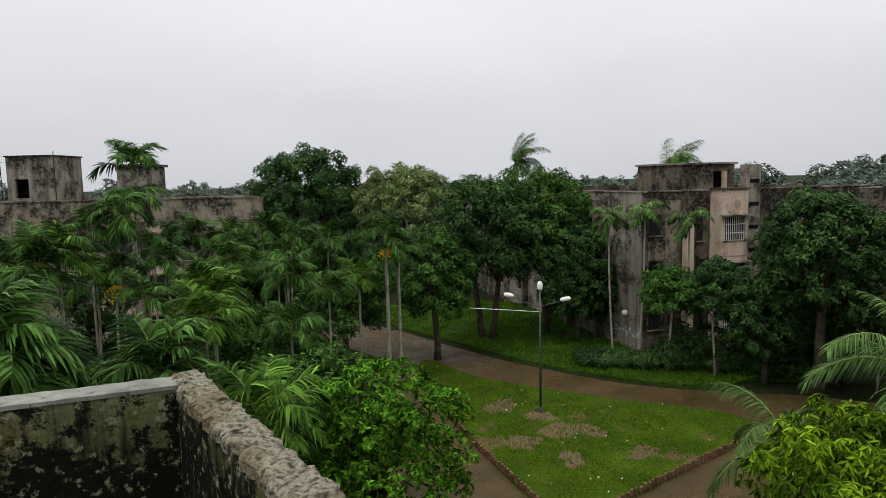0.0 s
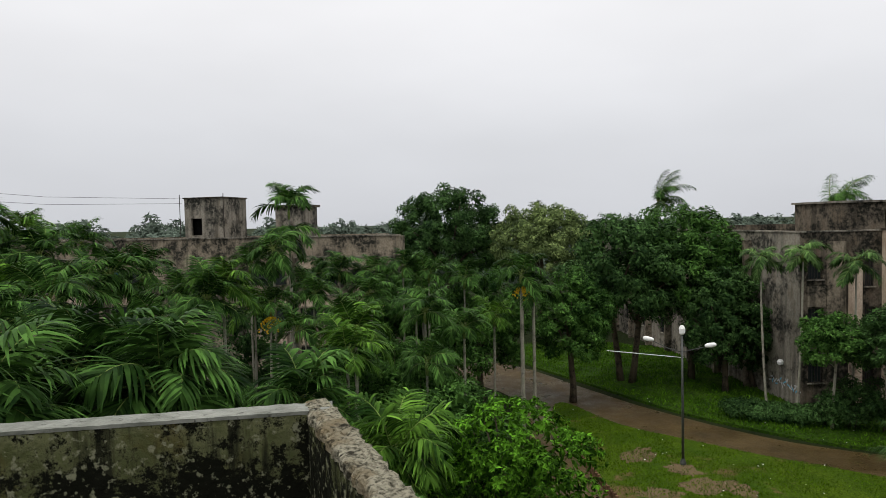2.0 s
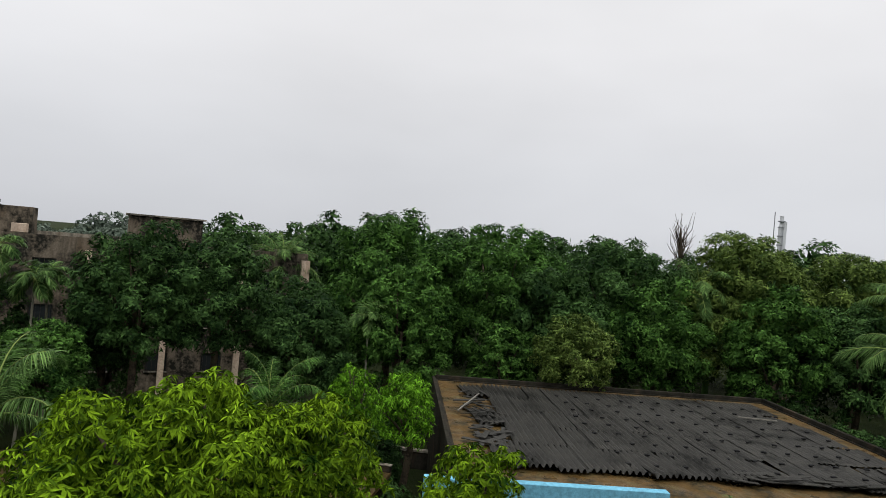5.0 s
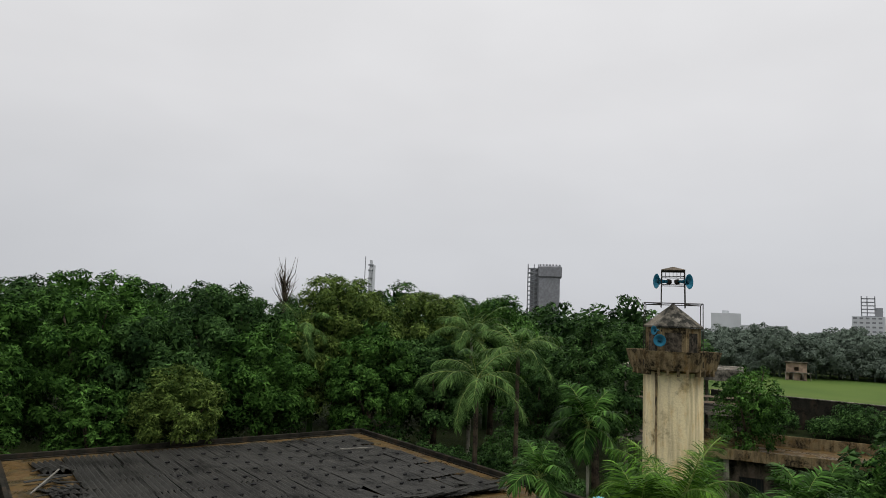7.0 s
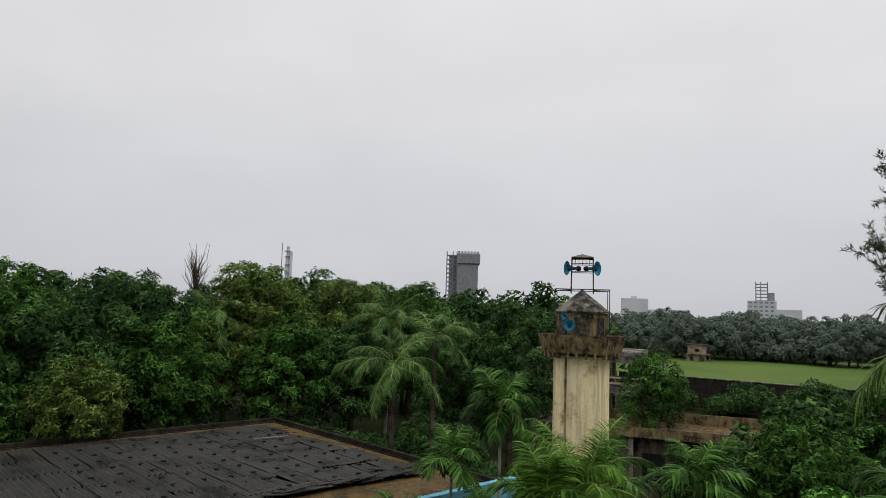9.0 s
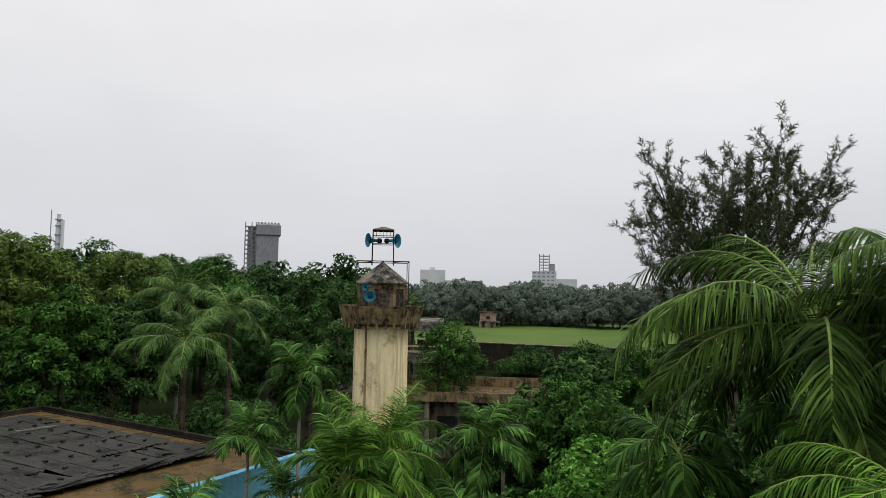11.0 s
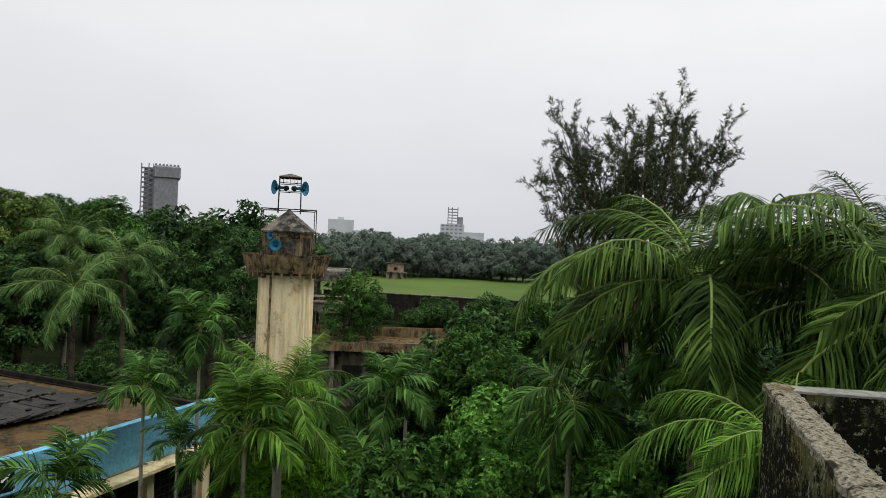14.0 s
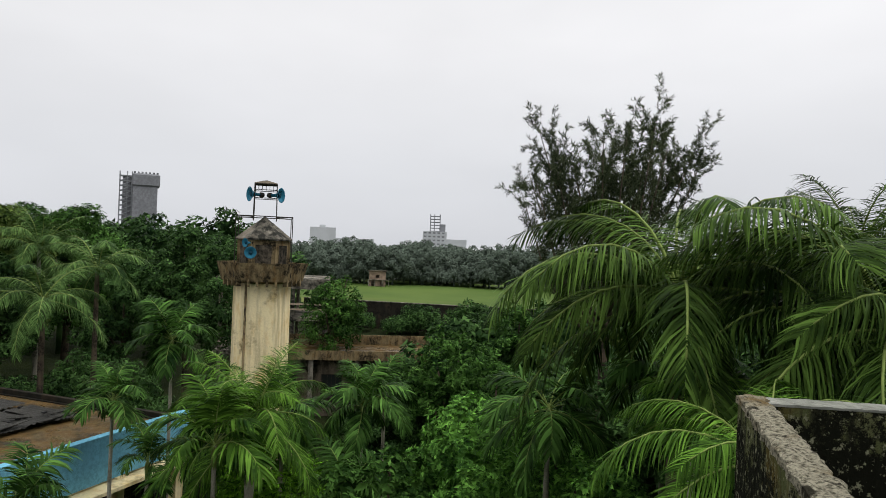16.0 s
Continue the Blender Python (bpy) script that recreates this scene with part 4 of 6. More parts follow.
# ---- mosque hall ----
def mosque_hall():
    ob = thing("prayer_hall", 24.4, -11.6, 0, "low hall with blue walls under a black sheet roof", "building", rz=math.degrees(math.atan2(0.912, -0.41)))
    # local x runs along the front to its far end, local -y goes back from the front
    W, D = 18.5, 18.5
    holes = [(0.8 + 2.6 * i, 2.8 + 2.6 * i, 1.2, 3.0) for i in range(2)]
    wall = panel(bmesh.new(), "x", 0, W, -0.25, 0, 0, 3.5, holes)
    part("front_wall", wall, CREAM, ob)
    for h in holes:
        window(ob, "x", h[0], h[1], 0, h[2], h[3], bars=9, panes=2, inward=-1)
        w = bmesh.new()
        for k in range(7):
            box(w, h[0], -0.06, h[2] + 0.12 + 0.25 * k, h[1], -0.04, h[2] + 0.15 + 0.25 * k)
        part("grille", w, IRON, ob)
    for x in (0.3, 3.0, 5.6, 7.2):
        part("pier", boxes((x, 0.004, 0, x + 0.3, 0.2, 3.5)), CREAM, ob)
    part("canopy", boxes((0.3, 0.004, 3.3, 7.4, 0.7, 3.42)), CREAM, ob)
    part("blue_fascia", boxes((-0.1, -0.2, 3.504, 7.55, 0.1, 5.0), bevel=0.01), BLUE, ob, "plain sky-blue fascia wall")
    part("blue_fascia", boxes((7.56, -0.2, 3.504, 13.0, 0.1, 5.05), bevel=0.01), BLUE, ob)
    part("blue_fascia", boxes((13.01, -0.2, 3.504, W + 1.1, 0.1, 5.56), bevel=0.01), BLUE, ob)
    # near-black side walls: the dark gap beside the hall put into their colour
    part("side_wall", boxes((0, -D, 0, 0.25, -0.254, 4.6), (W - 0.25, -D, 0, W, -0.254, 4.6), (0.254, -D, 0, W - 0.254, -D + 0.25, 4.6)), HALL_EDGE, ob)
    part("roof_slab", boxes((0.26, -D + 0.26, 4.35, W - 0.26, -0.26, 4.55)), WET_SLAB, ob, "wet rust-brown roof slab with puddles")
    part("parapet", boxes((-0.05, -D, 4.604, 0.15, -0.3, 4.8), bevel=0.015), HALL_EDGE, ob)
    part("parapet", boxes((W - 0.12, -D, 4.604, W + 0.03, -0.3, 4.72), bevel=0.015), HALL_EDGE, ob)
    part("parapet", boxes((0.154, -D - 0.05, 4.604, W - 0.124, -D + 0.12, 4.8), bevel=0.015), HALL_EDGE, ob)
    # porch with the name board
    part("porch", boxes((8.9, 0.104, 3.9, 17.6, 1.5, 4.72)), BLUE, ob)
    part("porch_wall", boxes((9.4, 0.104, 0, 17.4, 0.9, 4.196)), CREAM, ob)
    part("porch_roof", boxes((8.9, 0.104, 4.724, 17.6, 1.45, 4.8)), WET_SLAB, ob)
    lamp = part("flood_lamp", lathe([(0.03, 0), (0.1, 0.06), (0.13, 0.3), (0.14, 0.7), (0.09, 0.98), (0.02, 1.05)], 18), LAMP_GREY, ob, "pale flood lamp over the name board", smooth=True)
    lamp.matrix_basis = pose(9.75, 1.95, 5.48, 0, 88, 8) @ Matrix.Diagonal((0.7, 1.0, 1.0, 1.0))
    part("lamp_arm", rod(bmesh.new(), (10.5, 1.45, 4.8), (10.5, 1.95, 5.48), 0.02), IRON, ob)
    return ob


def roof_sheets(ob):
    """Corrugated bitumen sheets, lapped and shifted, with small dark spots on them."""
    rng = random.Random(12)
    n, wide, long_ = 5, 1.12, 2.75

    def sheet_mesh(wave):
        bm = bmesh.new()
        rows = []
        for j in range(4):
            rows.append([bm.verts.new((wide * i / (n * 4), -long_ * j / 3, wave * math.sin(2 * math.pi * i / 4 + 0.8) + (0.01 * math.sin(2.1 * i + 3 * j) if wave < 0.05 else 0))) for i in range(n * 4 + 1)])
        for j in range(3):
            for i in range(n * 4):
                bm.faces.new((rows[j][i], rows[j + 1][i], rows[j + 1][i + 1], rows[j][i + 1]))
        return as_mesh("roof_sheet", bm, SHEET, True)

    ribbed, flat = sheet_mesh(0.085), sheet_mesh(0.022)
    for i in range(15):
        for j in range(5):
            if i == 14 and j in (1, 3):
                continue
            o = part("roof_sheet", flat if i < 6 or i < 9 and j > 2 else ribbed, None, ob)
            broken = j == 0 and i % 4 == 1 or i == 14 or i == 0 and j % 2
            o.matrix_basis = pose(1.4 + 1.04 * i + rng.uniform(-0.05, 0.05), -4.0 - 2.62 * j + rng.uniform(-0.15, 0.15) + (0.35 if i < 3 and j == 0 else 0), 4.66 + 0.012 * (4 - j) + (rng.uniform(0.03, 0.12) if broken else rng.uniform(0, 0.02)), rng.uniform(-0.6, 0.6) + (2 if broken else 0), rng.uniform(-0.6, 0.6) + (3 if broken else 0), rng.uniform(-1.2, 1.2) + (rng.uniform(-9, 9) if broken else 0))
    wm = as_mesh("dark_spot", boxes((-0.1, -0.06, 0, 0.1, 0.06, 0.06), bevel=0.02), BLACK)
    for i in range(11):
        for j in range(9):
            o = part("dark_spot", wm, None, ob)
            o.matrix_basis = pose(1.9 + 1.05 * i + rng.uniform(-0.12, 0.12), -4.9 - 1.3 * j + rng.uniform(-0.1, 0.1), 4.74, 0, 0, rng.uniform(-30, 30))
    for k in range(46):
        s = rng.uniform(0.25, 0.8)
        o = part("sheet_scrap", as_mesh("sheet_scrap", boxes((-s, -0.1, 0, s, 0.1, 0.025)), SHEET), None, ob)
        o.matrix_basis = pose(rng.uniform(15.9, 17.3), rng.uniform(-15.5, -4.2), 4.62 + rng.uniform(0, 0.12), rng.uniform(-12, 12), rng.uniform(-14, 14), rng.uniform(0, 180))
    for k in range(22):
        s = rng.uniform(0.3, 1.0)
        o = part("sheet_scrap", as_mesh("sheet_scrap", boxes((-s, -0.12, 0, s, 0.12, 0.025)), SHEET), None, ob)
        o.matrix_basis = pose(rng.uniform(1.2, 9), rng.uniform(-4.8, -3.9), 4.72 + rng.uniform(0, 0.08), rng.uniform(-8, 8), rng.uniform(-8, 8), rng.uniform(-12, 12))
    o = part("plank", boxes((-0.9, -0.05, 0, 0.9, 0.05, 0.04)), PLANK, ob, "pale weathered plank")
    o.matrix_basis = pose(3.2, -13.3, 4.76, 0, 0, -8)
    o = part("plank", boxes((-1.1, -0.03, 0, 1.1, 0.03, 0.04)), PLANK, ob, "pale weathered plank")
    o.matrix_basis = pose(17.2, -12.0, 4.9, 0, 10, 60)


def name_board(m):
    ob = new("sign_board")
    ob.matrix_basis = m
    tagged(ob, "black mosque name board with white lettering", "sign")
    part("board", boxes((-5.6, -0.05, -0.33, 0, 0.0, 0.33), bevel=0.01), BLACK, ob)
    part("frame_top", boxes((-5.62, -0.06, 0.334, 0.02, 0.01, 0.355)), PLANK, ob)
    part("frame_bottom", boxes((-5.62, -0.06, -0.38, 0.02, 0.03, -0.334)), BLUE, ob)
    # the readable words, in the order in which the signs stand; the rest as plain bars
    cu = bpy.data.curves.new("lettering", "FONT")
    cu.body, cu.size, cu.extrude, cu.align_x = "\u099c\u09be\u09c7\u09ae\u09ae\u09b8\u09bf\u099c\u09a6", 0.4, 0.01, "RIGHT"
    tmp = new("lettering_curve", cu)
    me = bpy.data.meshes.new_from_object(tmp.evaluated_get(bpy.context.evaluated_depsgraph_get()))
    bpy.data.objects.remove(tmp)
    me.materials.clear()
    me.materials.append(WHITE)
    o = part("lettering", me, None, ob)
    o.matrix_basis = pose(-5.45, 0.012, -0.12, 90, 0, 180)
    rng = random.Random(4)
    x = -0.1
    part("head_stroke", boxes((-2.9, 0.002, 0.14, -0.1, 0.012, 0.2)), WHITE, ob)
    while x > -2.75:
        w = rng.uniform(0.12, 0.26)
        part("letter_bar", boxes((x - w, 0.002, -0.2, x - w * 0.45, 0.012, 0.136)), WHITE, ob)
        x -= w + 0.07
    return ob


# ---- tower with horn loudspeakers ----
def call_tower():
    ob = thing("call_tower", 25.7, -15.4, 0, "cream six-sided tower with a rust-stained balcony and pointed cap", "tower", rz=-1)
    part("shaft", lathe([(1.2, 0), (1.2, 9.72)], 6), CREAM, ob, "cream painted shaft streaked with brown stains")
    part("drain_pipe", tube([(-0.62, 1.1, 0.2), (-0.62, 1.1, 9.7)], [0.05, 0.05], 7, RUSTY, "drain_pipe"), None, ob)
    bal = part("balcony", lathe([(1.2, 9.724), (1.62, 9.8), (1.7, 9.84), (1.92, 10.6), (1.78, 10.6), (1.7, 10.0), (0.9, 10.0)], 6), RUSTY, ob, "flaring rust-stained balcony rim")
    for k in range(6):
        a = math.pi / 3 * k + math.pi / 6
        for s in (-0.55, -0.2, 0.2, 0.55):
            o = part("bracket", boxes((-0.1, -0.05, 0, 0.1, 0.05, 0.3)), RUSTY, bal)
            o.matrix_basis = Matrix.Rotation(a, 4, "Z") @ pose(1.42, s, 9.62)
    lan = part("lantern", lathe([(1.05, 9.9), (1.05, 11.55)], 6), RUSTY, ob, "stained lantern room")
    for k in range(6):
        a = math.pi / 3 * k
        o = part("corner_rib", boxes((0.98, -0.07, 9.92, 1.1, 0.07, 11.54)), RUSTY, lan)
        o.matrix_basis = Matrix.Rotation(a, 4, "Z")
        o = part("lantern_panel", boxes((0.895, -0.33, 10.2, 0.925, 0.33, 11.35)), FLAT_DARK, lan)
        o.matrix_basis = Matrix.Rotation(a + math.pi / 6, 4, "Z")
    part("cap", lathe([(1.18, 11.554), (1.2, 11.62), (0.62, 12.1), (0.1, 12.5), (0.03, 12.6)], 6), FLAT_GREY, ob, "pointed grey concrete cap")
    fr = bmesh.new()
    q = 1.14
    for sx, sy in ((q, q), (q, -q), (-q, q), (-q, -q)):
        rod(fr, (sx, sy, 10.0), (sx, sy, 12.55), 0.02)
    for a, b2 in (((q, q), (q, -q)), ((q, -q), (-q, -q)), ((-q, -q), (-q, q)), ((-q, q), (q, q))):
        rod(fr, (*a, 12.55), (*b2, 12.55), 0.02)
    cage = part("pipe_frame", fr, IRON, ob)
    cage.matrix_basis = pose(0, 0, 0, 0, 0, 60)
    fr = bmesh.new()
    k = 0.46
    for sx, sy in ((k, k), (k, -k), (-k, k), (-k, -k)):
        rod(fr, (sx * 1.05, sy * 1.05, 12.4), (sx, sy, 13.95), 0.022)
    for z in (13.35, 13.7, 13.95):
        for a, b2 in (((k, k), (k, -k)), ((k, -k), (-k, -k)), ((-k, -k), (-k, k)), ((-k, k), (k, k))):
            rod(fr, (*a, z), (*b2, z), 0.016)
    for i in range(7):
        for y in (k, -k):
            rod(fr, (-k + 2 * k * i / 6, y, 13.7), (-k + 2 * k * i / 6, y, 13.95), 0.008)
            rod(fr, (y, -k + 2 * k * i / 6, 13.7), (y, -k + 2 * k * i / 6, 13.95), 0.008)
    for a, b2 in (((-1.14, 1.14), (-0.46, 0.46)), ((1.14, -1.14), (0.46, -0.46)), ((1.14, 1.14), (0.46, 0.46)), ((-1.14, -1.14), (-0.46, -0.46))):
        rod(fr, (*a, 12.55), (*b2, 12.55), 0.02)
    stand = part("horn_stand", fr, IRON, ob)
    stand.matrix_basis = pose(0, 0, 0, 0, 0, 60)
    part("rain_hat", lathe([(0.68, 13.96), (0.68, 13.99), (0.05, 14.14)], 4, math.pi / 4), FLAT_DARK, ob).matrix_basis = pose(0, 0, 0, 0, 0, 60)
    return ob


def horn(x, y, z, tilt, turn, size=1.0):
    ob = new("horn_loudspeaker")
    ob.matrix_basis = pose(x, y, z, 0, tilt, turn) @ Matrix.Scale(size, 4)
    tagged(ob, "round blue horn loudspeaker on the tower", "loudspeaker", "tower loudspeakers")
    bell = lathe([(0.06, -0.45), (0.07, -0.28), (0.11, -0.15), (0.2, -0.04), (0.31, 0.02), (0.32, 0.03), (0.3, 0.03), (0.18, -0.03), (0.08, -0.14), (0.03, -0.2)], 20)
    part("bell", bell, HORN, ob, smooth=True)
    part("throat", lathe([(0.05, -0.2), (0.1, -0.03), (0.05, 0.0)], 14), HORN_DARK, ob)
    part("driver", lathe([(0.09, -0.62), (0.11, -0.56), (0.11, -0.46), (0.05, -0.44)], 14), IRON, ob)
    return ob


def low_annex():
    ob = thing("low_annex", 20.2, 12.6, 0, "low flat annex with a wet rust-brown roof", "building", rz=10)
    part("wall", boxes((-2.6, -2.6, 0, 2.6, 2.6, 2.75)), HALL_EDGE, ob)
    part("roof_slab", boxes((-2.8, -2.8, 2.754, 2.8, 2.8, 2.9)), WET_SLAB, ob, "wet rust-brown slab with a puddle")
    part("kerb", boxes((2.6, -2.8, 2.904, 2.8, 2.8, 3.15), bevel=0.01), HALL_EDGE, ob)
    part("kerb_cap", boxes((2.58, -2.82, 3.154, 2.82, 2.82, 3.18)), FLAT_GREY, ob)
    return ob


low_annex()
hall = mosque_hall()
roof_sheets(hall)
HALL_TURN = math.degrees(math.atan2(0.912, -0.41))
name_board(Matrix.Translation((24.4, -11.6, 0)) @ pose(0, 0, 0, 0, 0, HALL_TURN) @ pose(14.6, 1.56, 5.33, 0, -2.8, 0))
call_tower()
for a in (85, 208):
    horn(25.7 + 0.72 * math.cos(radians(a)), -15.4 + 0.72 * math.sin(radians(a)), 13.5, 90, a)
horn(24.95, -14.35, 11.02, 90, 140, 0.8)
horn(25.13, -14.2, 11.42, 90, 100, 0.6)


# ---- buildings towards the field ----
def rusty_block():
    ob = thing("low_building", 44.3, -27.3, 0, "low concrete block with a rusty flat roof", "building", rz=-127.7)
    part("wall", panel(bmesh.new(), "x", 0, 13, -6.5, -6.25, 0, 3.9, [(1 + 3 * i, 2.4 + 3 * i, 1.3, 2.8) for i in range(4)]), FLAT_DARK, ob)
    for i in range(4):
        window(ob, "x", 1 + 3 * i, 2.4 + 3 * i, -6.5, 1.3, 2.8, bars=5)
    part("wall_back", boxes((0, -6.24, 0, 0.25, -2, 3.9), (12.75, -6.24, 0, 13, -2, 3.9), (0.26, -2.25, 0, 12.74, -2, 3.9)), FLAT_DARK, ob)
    part("roof_slab", boxes((-0.6, -7.3, 3.904, 13.6, -1.6, 4.1)), WET_SLAB, ob)
    part("roof_edge", boxes((-0.64, -7.36, 3.88, 13.64, -7.304, 4.5), (13.604, -7.3, 3.88, 13.68, -1.6, 4.5), (-0.6, -1.596, 3.88, 13.6, -1.5, 4.8)), RUSTY, ob, "rust-red stained roof edge")
    for i in range(5):
        part("column", boxes((0.2 + 3 * i, -7.2, 0, 0.5 + 3 * i, -6.9, 3.9)), FLAT_GREY, ob)
    return ob


def open_gallery():
    ob = thing("open_gallery", 46, -29.5, 0, "two-storey open concrete frame with stained slabs", "building", rz=-127)
    for z in (3.0, 5.6, 8.0):
        part("slab", boxes((-5, -3, z, 3.4, 3, z + 0.28 + (0.5 if z > 7 else 0))), FLAT_GREY, ob)
    for x in (-4.7, -2, 0.6, 3.0):
        for y in (-2.8, 2.7):
            part("column", boxes((x, y, 0, x + 0.25, y + 0.25, 8.0)), FLAT_GREY, ob)
    for z in (3.9, 6.4, 6.8):
        part("rail", boxes((-4.9, -2.95, z, 3.3, -2.85, z + 0.12)), FLAT_CREAM, ob)
    return ob


def boundary_wall(x, y, length, rz, h, label):
    ob = thing("boundary_wall", x, y, 0, label, "wall", kind="structure", rz=rz)
    part("wall_face", boxes((0, -0.12, 0, length, 0.12, h), bevel=0.02), HALL_EDGE, ob)
    part("coping", boxes((-0.05, -0.18, h + 0.004, length + 0.05, 0.18, h + 0.12), bevel=0.02), FLAT_GREY, ob)
    return ob


rusty_block()
open_gallery()
boundary_wall(80, -54, 44, -144, 3.7, "long dark stained boundary wall before the field")
boundary_wall(30.5, 21, 14, -76, 0.9, "low garden wall with a pale edge among shrubs")


def pavilion():
    ob = thing("pavilion", 146, -122.6, 0, "small red brick pavilion at the field's far edge", "building", rz=-130)
    part("wall", panel(bmesh.new(), "x", -3.5, 3.5, -2, -1.7, 0, 6.5, [(-2.6, -1.2, 0.2, 2.6), (1.2, 2.6, 0.2, 2.6), (-0.8, 0.8, 3.6, 5)]), plain("old_red_brick", (0.34, 0.25, 0.19), 0.85, vary=0.5, scale=0.8), ob)
    part("wall_back", boxes((-3.5, -1.69, 0, -3.2, 3, 6.5), (3.2, -1.69, 0, 3.5, 3, 6.5), (-3.19, 2.7, 0, 3.19, 3, 6.5)), FLAT_CREAM, ob)
    part("roof", boxes((-4, -2.5, 6.504, 4, 3.4, 6.8)), FLAT_DARK, ob)
    part("porch", boxes((-4.0, -3.2, 2.8, 5.0, -2.01, 3.05)), FLAT_GREY, ob)
    for x in (-3.8, -1.2, 2.0, 4.6):
        part("post", boxes((x, -3.1, 0, x + 0.25, -2.85, 2.8)), FLAT_GREY, ob)
    ob.matrix_basis = ob.matrix_basis @ Matrix.Scale(0.66, 4)
    return ob


pavilion()


# ---- works on the skyline ----
def polar(az, d):
    return -math.sin(radians(az)) * d, math.cos(radians(az)) * d


def prill_tower():
    x, y = polar(-110.8, 600)
    ob = thing("works_tower", x, y, 0, "tall grey concrete works tower with a stair frame", "tower", rz=-110.8)
    part("shaft", boxes((-5, -10, 0, 13.5, 10, 52), bevel=0.3), TOWER_GREY, ob, "blank grey tower shaft")
    part("head", boxes((-5.5, -11, 52.01, 15.2, 11, 62.5), bevel=1.2), TOWER_GREY, ob)
    for k in range(7):
        part("roof_vent", boxes((-4.5 + 2.8 * k, -10, 62.51, -3 + 2.8 * k, -8, 63.8)), TOWER_GREY, ob)
    fr = bmesh.new()
    for z in range(0, 64, 4):
        box(fr, -15, -4, z, -5.05, 4, z + 0.8)
    for u, v in ((-15, -4), (-15, 3.2), (-9.5, -4), (-6, -4), (-6, 3.2)):
        box(fr, u, v, 0, u + 0.8, v + 0.8, 64)
    for k in range(15):
        rod(fr, (-14.6, -3.7, 4 * k), (-6, -3.7, 4 * k + 4), 0.35, 4)
    part("stair_frame", fr, TOWER_STEEL, ob, "open steel stair frame")
    part("stair_core", boxes((-12.5, -2.5, 0, -5.06, 2.5, 60)), TOWER_GREY, ob)
    return ob


def works_block():
    x, y = polar(-134.8, 900)
    ob = thing("works_plant", x, y, 0, "pale grey works plant with an open steel frame", "plant", rz=-134.8)
    part("block", boxes((-17, -8, 0, 15, 8, 34)), PLANT_PALE, ob)
    part("annex", boxes((15.1, -8, 0, 42, 8, 24)), PLANT_PALE, ob)
    fr = bmesh.new()
    for z in range(34, 56, 4):
        box(fr, -8, -5, z, 6, 5, z + 0.9)
    for u in (-8, -2.5, 5):
        for v in (-5, 4):
            box(fr, u, v, 34, u + 1.1, v + 1.1, 57)
    box(fr, 6, -4, 34, 13, 4, 44)
    part("upper_frame", fr, TOWER_STEEL, ob, "open steel upper frame")
    for z in range(6, 32, 5):
        for k in range(5):
            part("window", boxes((-15.5 + 6 * k, -8.2, z, -12 + 6 * k, -8.02, z + 2)), TOWER_GREY, ob)
    return ob


def white_block():
    x, y = polar(-125.2, 800)
    ob = thing("far_building", x, y, 0, "long pale flat-roofed building on the skyline", "building", rz=-125.2)
    part("block", boxes((-15, -8, 0, 15, 8, 31)), PLANT_PALE, ob)
    part("annex", boxes((15.1, -8, 0, 60, 8, 19)), PLANT_PALE, ob)
    part("roof_room", boxes((-4, -4, 31.01, 3, 4, 34)), PLANT_PALE, ob)
    return ob


def stack():
    x, y = polar(-95.9, 500)
    ob = thing("works_stack", x, y, 0, "thin pale steel process stack with platforms", "chimney")
    part("pipe", lathe([(1.7, 0), (1.7, 46), (1.2, 49), (1.2, 54)], 14), PLANT_PALE, ob)
    for z in (34, 40, 46, 50):
        part("platform", lathe([(2.3, z), (2.3, z + 0.8)], 10), TOWER_STEEL, ob)
    part("mast", rod(bmesh.new(), (4.5, 4, 0), (4.5, 4, 57), 0.3), TOWER_STEEL, ob)
    part("pipe", lathe([(1.0, 0), (1.0, 50)], 10), PLANT_PALE, ob).matrix_basis = pose(-3, -2, 0)
    return ob


prill_tower()
works_block()
white_block()
stack()


def litter():
    """Scraps of paper and plastic on lawn and verge."""
    rng = np.random.default_rng(15)
    pts = [(x, y) for x, y in zip(rng.uniform(-1, 18, 500), rng.uniform(23, 44, 500)) if inside(LAWN, x, y) or inside(VERGE_LINE, x, y)][:60]
    p = np.array([(x, y, 0.2) for x, y in pts])
    n = len(p)
    v, t = leaves(p, unit(rng.normal(size=(n, 3)) * np.array([1, 1, 0.2])), unit(rng.normal(size=(n, 3)) * 0.3 + np.array([0, 0, 1])), 0.06 + 0.06 * rng.random(n), 0.05 + 0.04 * rng.random(n))
    return tagged(new("litter", triangles_mesh("litter", v, t, WHITE)), "scattered white scraps of litter on the grass", "litter", kind="stuff")


litter()
for a, b2 in (((-50, 39.5, 15.2), (-33, 50.2, 14.0)), ((-50, 40.5, 14.4), (-33, 50.2, 13.6))):
    mid = tuple((p + q) / 2 - (0.35 if k == 2 else 0) for k, (p, q) in enumerate(zip(a, b2)))
    ob = new("overhead_cable", tube([a, mid, b2], [0.014, 0.014, 0.014], 5, IRON, "overhead_cable"))
    tagged(ob, "thin black overhead cable to the flats", "cable", "overhead cables")


